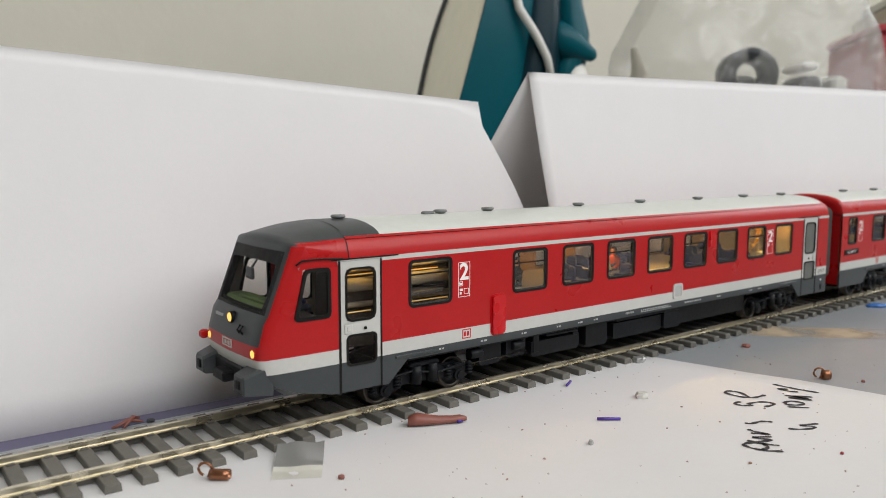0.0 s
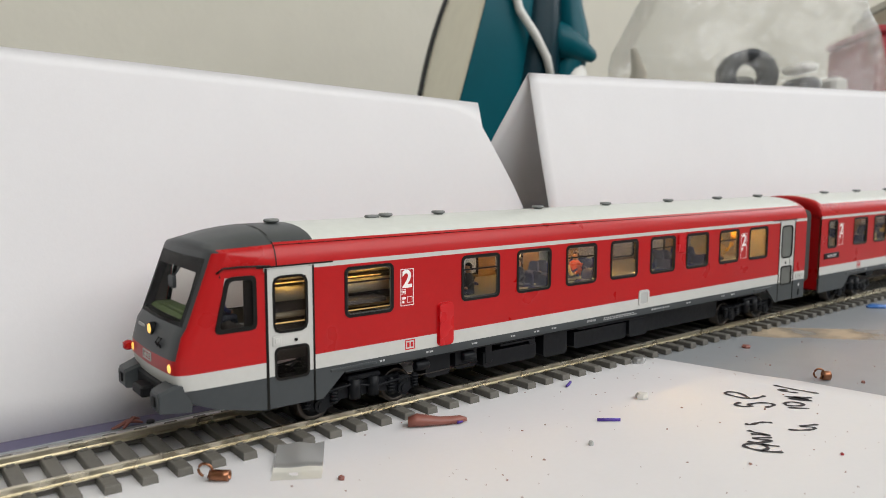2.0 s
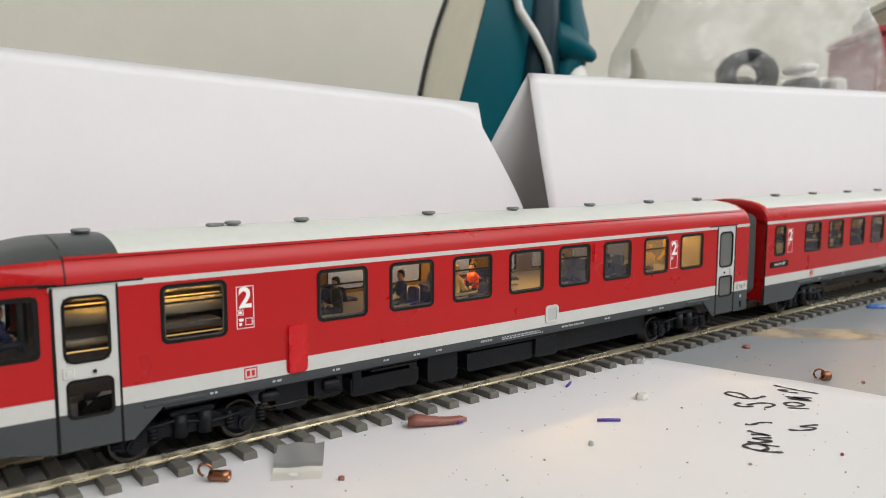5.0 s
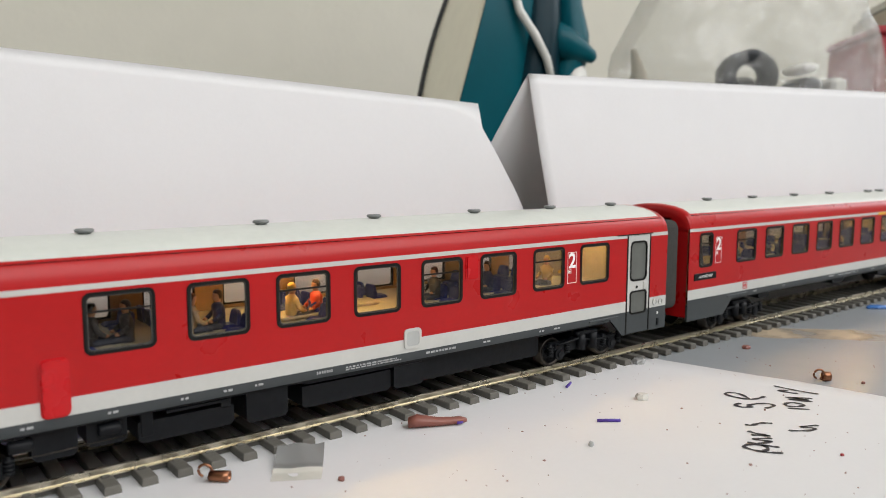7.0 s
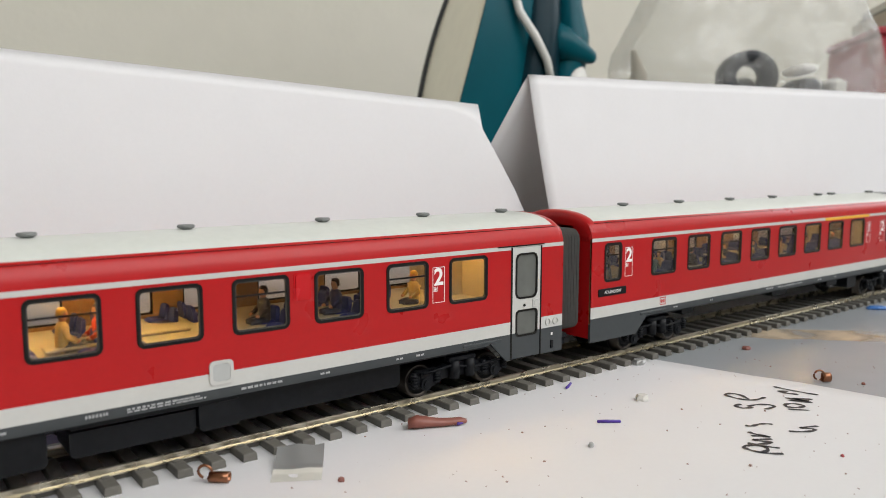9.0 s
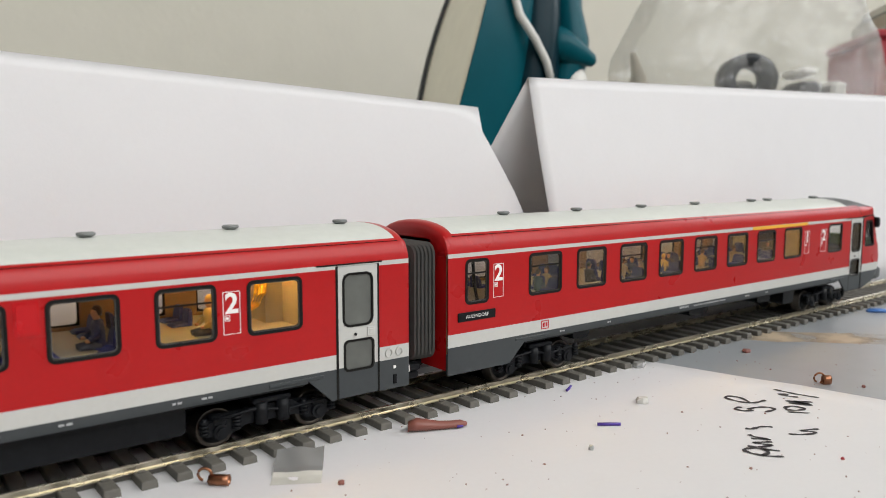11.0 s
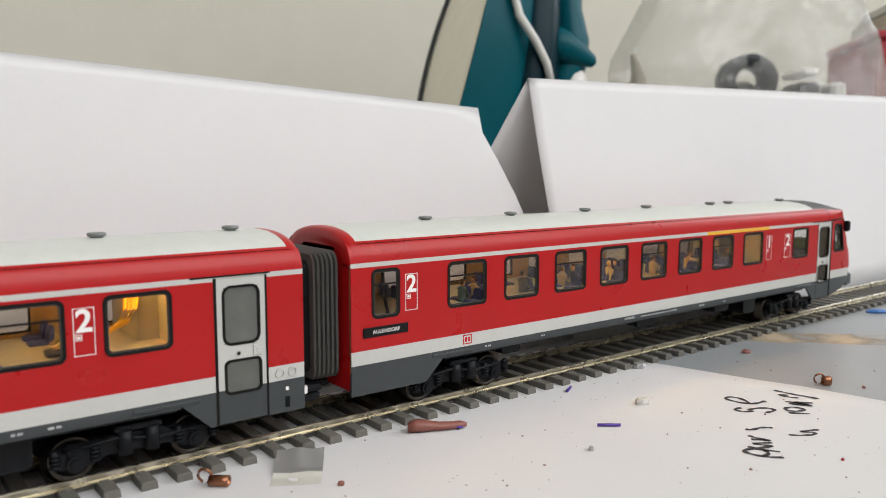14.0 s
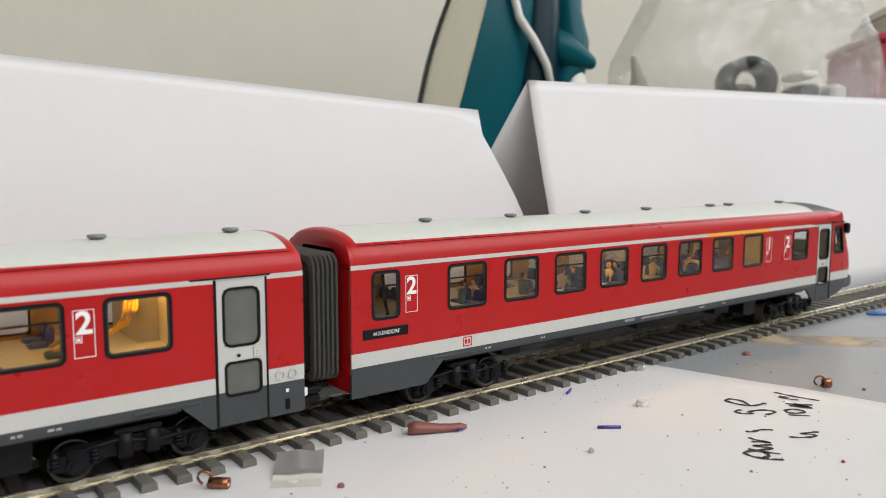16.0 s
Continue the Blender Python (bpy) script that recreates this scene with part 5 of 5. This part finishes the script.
def iron():
    """A steam iron standing on its heel, the soleplate turned to one side."""
    p = spot(4, 520)
    ob = thing("steam_iron", p, "teal steam iron standing upright on its heel", "iron")
    ob.matrix_basis = pose(p[0] * MM, p[1] * MM, 0, 0, 0, -37.9 + 14.0) @ pose(0, 0, 0, 0, 15.5, 0)
    Z0 = 14

    def hw(z):
        t = max(0.0, min(1.0, (z - Z0) / 250))
        return 52 * (1 - t ** 5) ** 0.8 * (0.9 + 0.1 * min(1, t * 5))
    zs = [Z0 + 250 * (k / 24) for k in range(25)]
    SX = -35
    g = Geo()
    rows = []
    for z in zs:
        w = hw(z)
        e = 2.6 + 2.6 * max(0.0, math.sin(math.pi * (z - 92) / 96)) if 92 < z < 188 else 2.6 if z < 92 else 2.6 - (z - 188) * 0.08
        rows.append([(SX + 1.5, -w * 0.97, z), (SX, -w * 0.93, z), (SX - 0.5 - e / 2, 0, z), (SX - e, w * 0.84, z), (SX - 2.2 - e, w * 0.87, z), (SX - 2.2 - e, w * 0.97, z), (SX + 3, w, z)])
    g.grid(rows, lambda i, j: 1 if j >= 3 else 0, False)
    part("soleplate", g, [SOLE, GREYRUB], ob, "dull metal soleplate with a dark rim")
    # lower shell
    g = Geo()
    rows = []
    for z in zs:
        w = hw(z) * 0.97
        t = (z - Z0) / 250
        depth = 57 * (1 - t ** 3) + 2
        ring = []
        for k in range(19):
            a = -math.pi / 2 + math.pi * k / 18
            ring.append((SX + 2 + depth * max(0, math.cos(a)) ** 0.6, w * math.sin(a), z))
        rows.append(ring)
    g.grid(rows, 0, True)
    g.cap(rows[0])
    part("lower_shell", g, TEAL, ob, "glossy teal shell")

    def oval(table, mat, name, label, top=True):
        g = Geo()
        rows = []
        for z, a, b, w in table:
            c, h = (a + b) / 2, (b - a) / 2
            rows.append([(c + h * math.cos(q), w * math.sin(q), z) for q in [2 * math.pi * k / 24 for k in range(24)]])
        g.grid(rows, 0, True, True)
        g.cap(rows[0])
        g.cap(rows[-1])
        return part(name, g, mat, ob, label)
    # the tank's darker teal holds the shade of the handle opening
    oval(((12, -10, 44, 44), (60, -12, 46, 46), (110, -14, 42, 47), (150, -16, 34, 45), (200, -20, 20, 36), (240, -24, 8, 24)), TEALSHADE, "water_tank", "water tank, its teal darkened for shade in the handle opening")
    oval(((90, 22, 50, 30), (135, 20, 54, 33), (152, 20, 55, 33), (166, 18, 52, 31), (184, 15, 42, 26), (212, 10, 34, 22), (250, 2, 28, 18)), TEAL, "handle", "teal handle housing")
    g = Geo()
    g.path([(-25, -47, 215), (-23.5, -48.5, 192), (-20, -49.5, 172), (-12, -50, 158), (2, -50, 147), (14, -48, 136), (23, -46, 122)], [2.0, 2.2, 2.4, 2.6, 2.6, 2.6, 2.4], 10)
    part("trim_strip", g, IVORY, ob, "pale curved trim strip")
    g = Geo()
    rows = []
    for t, r_ in ((0, 8), (3, 10.5), (10, 10.5), (18, 9.0), (27, 6.0), (33, 4.2), (35, 2.0)):
        rows.append([(19 + t * 0.95, -30 + r_ * 0.9 * math.cos(q), 155 - t * 0.12 + r_ * math.sin(q)) for q in [2 * math.pi * k / 16 for k in range(16)]])
    g.grid(rows, 0, True, True)
    g.cap(rows[-1])
    part("steam_knob", g, TEAL, ob, "teal steam knob")
    oval(((0, 0, 70, 48), (90, 12, 66, 44), (128, 24, 60, 36), (140, 28, 57, 33), (146, 34, 52, 28)), IVORY, "heel", "pale plastic heel")
    g = Geo()
    for z in range(6):
        g.box(-24, -20.5, -46.5, -44.0, 176 + z * 5, 179.4 + z * 5)
    part("maker_mark", g, IVORY, ob)
    return ob


iron()


def bag():
    """A clear plastic bag of parts: crumpled film round what it holds."""
    c = spot(222, 585)
    ob = thing("plastic_bag", c, "crumpled clear plastic bag holding grey and white parts", "bag")
    ob.matrix_basis = pose(c[0] * MM, c[1] * MM, 0, 0, 0, -37.9)
    g = Geo()
    rows = []
    for i in range(25):
        t = i / 24
        row = []
        for k in range(40):
            a = 2 * math.pi * k / 40
            wide = 122 * (1 - 0.25 * t - 0.12 * t ** 4) * (1 if i < 24 else 0.55)
            deep = 58 * (1 - 0.55 * t ** 1.5) * (1 if i < 24 else 0.5)
            n_ = noise.noise(Vector((math.cos(a) * 2.2, math.sin(a) * 2.2, t * 4.0))) + 0.5 * noise.noise(Vector((math.cos(a) * 5, math.sin(a) * 5, t * 9)))
            lean = 12 * t - 10 * (math.cos(a) > 0) * t ** 3
            row.append((wide * math.cos(a) * (1 + 0.07 * n_) + lean, deep * math.sin(a) * (1 + 0.42 * n_), 1 + 222 * t * (1 - 0.06 * (math.cos(a) + 1) * t) + 10 * n_ * t))
        rows.append(row)
    g.grid(rows, 0, True, True)
    g.cap(rows[-1])
    part("film", g, BAG, ob, "crinkled clear film")
    g = Geo()
    rows = []
    for r_, y in ((20, -8), (25, -8), (25, 8), (20, 8), (12, 6), (12, -6), (20, -8)):
        rows.append([(-8 + r_ * 0.78 * math.cos(q), -32 + y, 124 + r_ * 0.72 * math.sin(q)) for q in [2 * math.pi * k / 28 for k in range(28)]])
    g.grid(rows, 0, True, True)
    part("rubber_ring", g, GREYRUB, ob, "dark grey rubber ring")
    for x, z, w, h, m in ((-4, 118, 16, 7, GREYVENT), (42, 132, 12, 3, WHITE), (44, 118, 16, 7, GREYRUB), (28, 108, 30, 6, BEIGE), (64, 118, 12, 7, IVORY), (-12, 106, 46, 6, BEIGE), (60, 104, 40, 6, CHASSIS)):
        g = Geo()
        g.box(x - w / 2, x + w / 2, -22, 14, z - h, z + h, 0, 3)
        part("packed_part", g, m, ob)
    g = Geo()
    g.path([(-86, -6, 60), (-82, -8, 110), (-78, -9, 128), (-83, -9, 146)], [14, 10, 6, 2], 10)
    part("packed_part", g, BEIGE, ob)
    g = Geo()
    g.box(-70, 84, -36, 36, 2, 100, 0, 8)
    part("packed_stack", g, BEIGE, ob)
    return ob


bag()
c = spot(412, 660)
box_ = thing("red_box", c, "dark red cardboard box behind the plastic bag", "box")
box_.matrix_basis = pose(c[0] * MM, c[1] * MM, 0, 0, 0, -46)
g = Geo()
g.box(-66, 66, -55, 55, 0, 163, 0, 2)
part("carton", g, BOXRED, box_)
g = Geo()
g.box(-68, 68, -57, 57, 163, 170, 0, 2)
part("lid", g, BOXRED, box_)
c = spot(440, 680)
st_ = thing("stack_of_sheets", (c[0], c[1], 170), "stack of grey and white sheets on the red box", "papers")
st_.matrix_basis = pose(c[0] * MM, c[1] * MM, 170 * MM, 0, 0, -48)
for k, (m, h) in enumerate(((GREYVENT, 9), (BEIGE, 12), (GREYRUB, 3), (IVORY, 8))):
    g = Geo()
    z0 = sum(x[1] for x in ((GREYVENT, 9), (BEIGE, 12), (GREYRUB, 3), (IVORY, 8))[:k])
    g.box(-70 + 3 * k, 70 - 2 * k, -50, 50 - 3 * k, z0, z0 + h - 0.3, 0, 1)
    part("sheet_wad", g, m, st_)


# --- what moves: the train rolls in, gathers speed, and stops ---
RUN = ((0, 0.0), (0.5, 4.5), (1, 9.1), (1.5, 13.7), (2, 18.1), (2.5, 22.6), (3, 27.3), (3.25, 30.5), (3.5, 34.3), (4, 42.0), (4.5, 50.6), (5.0, 60.0), (5.5, 70.6), (6.0, 83.0), (6.5, 96.6),
       (7, 109.1), (7.5, 121.5), (8, 133.7), (8.5, 145.9), (9, 158.2), (9.5, 171.0), (10, 184.6), (10.5, 198.9), (11, 212.8), (11.5, 226.2), (12.0, 238.3), (12.15, 240.7), (12.3, 241.5), (12.5, 241.55), (16, 241.5))


def run(t):
    """How far the train has come at t, as a smooth curve through RUN."""
    for i in range(len(RUN) - 1):
        (t0, s0), (t1, s1) = RUN[i], RUN[i + 1]
        if t <= t1:
            def slope(k):
                a, b = RUN[max(0, k - 1)], RUN[min(len(RUN) - 1, k + 1)]
                return (b[1] - a[1]) / (b[0] - a[0])
            m0, m1 = slope(i), slope(i + 1)
            if t0 >= 12.5:
                m0 = m1 = 0
            h = t1 - t0
            u = (t - t0) / h
            return (2 * u ** 3 - 3 * u * u + 1) * s0 + (u ** 3 - 2 * u * u + u) * h * m0 + (-2 * u ** 3 + 3 * u * u) * s1 + (u ** 3 - u * u) * h * m1
    return RUN[-1][1]


def motions():
    times = [0.1 * k for k in range(0, 131)] + [14.0, 16.0]
    for car, mid in ((CAR_A, MID_A), (CAR_B, MID_B)):
        walk(car, [(t, pose((mid - run(t)) * MM, MID * MM, RAILTOP * MM)) for t in times])
    rolls = [0.2 * k for k in range(0, 64)] + [13.0, 16.0]
    for w in SETS_A + SETS_B:
        x, z = w.location.x, w.location.z
        walk(w, [(t, pose(x, 0, z, 0, -math.degrees(run(t) / 4.45), 0)) for t in rolls])


motions()
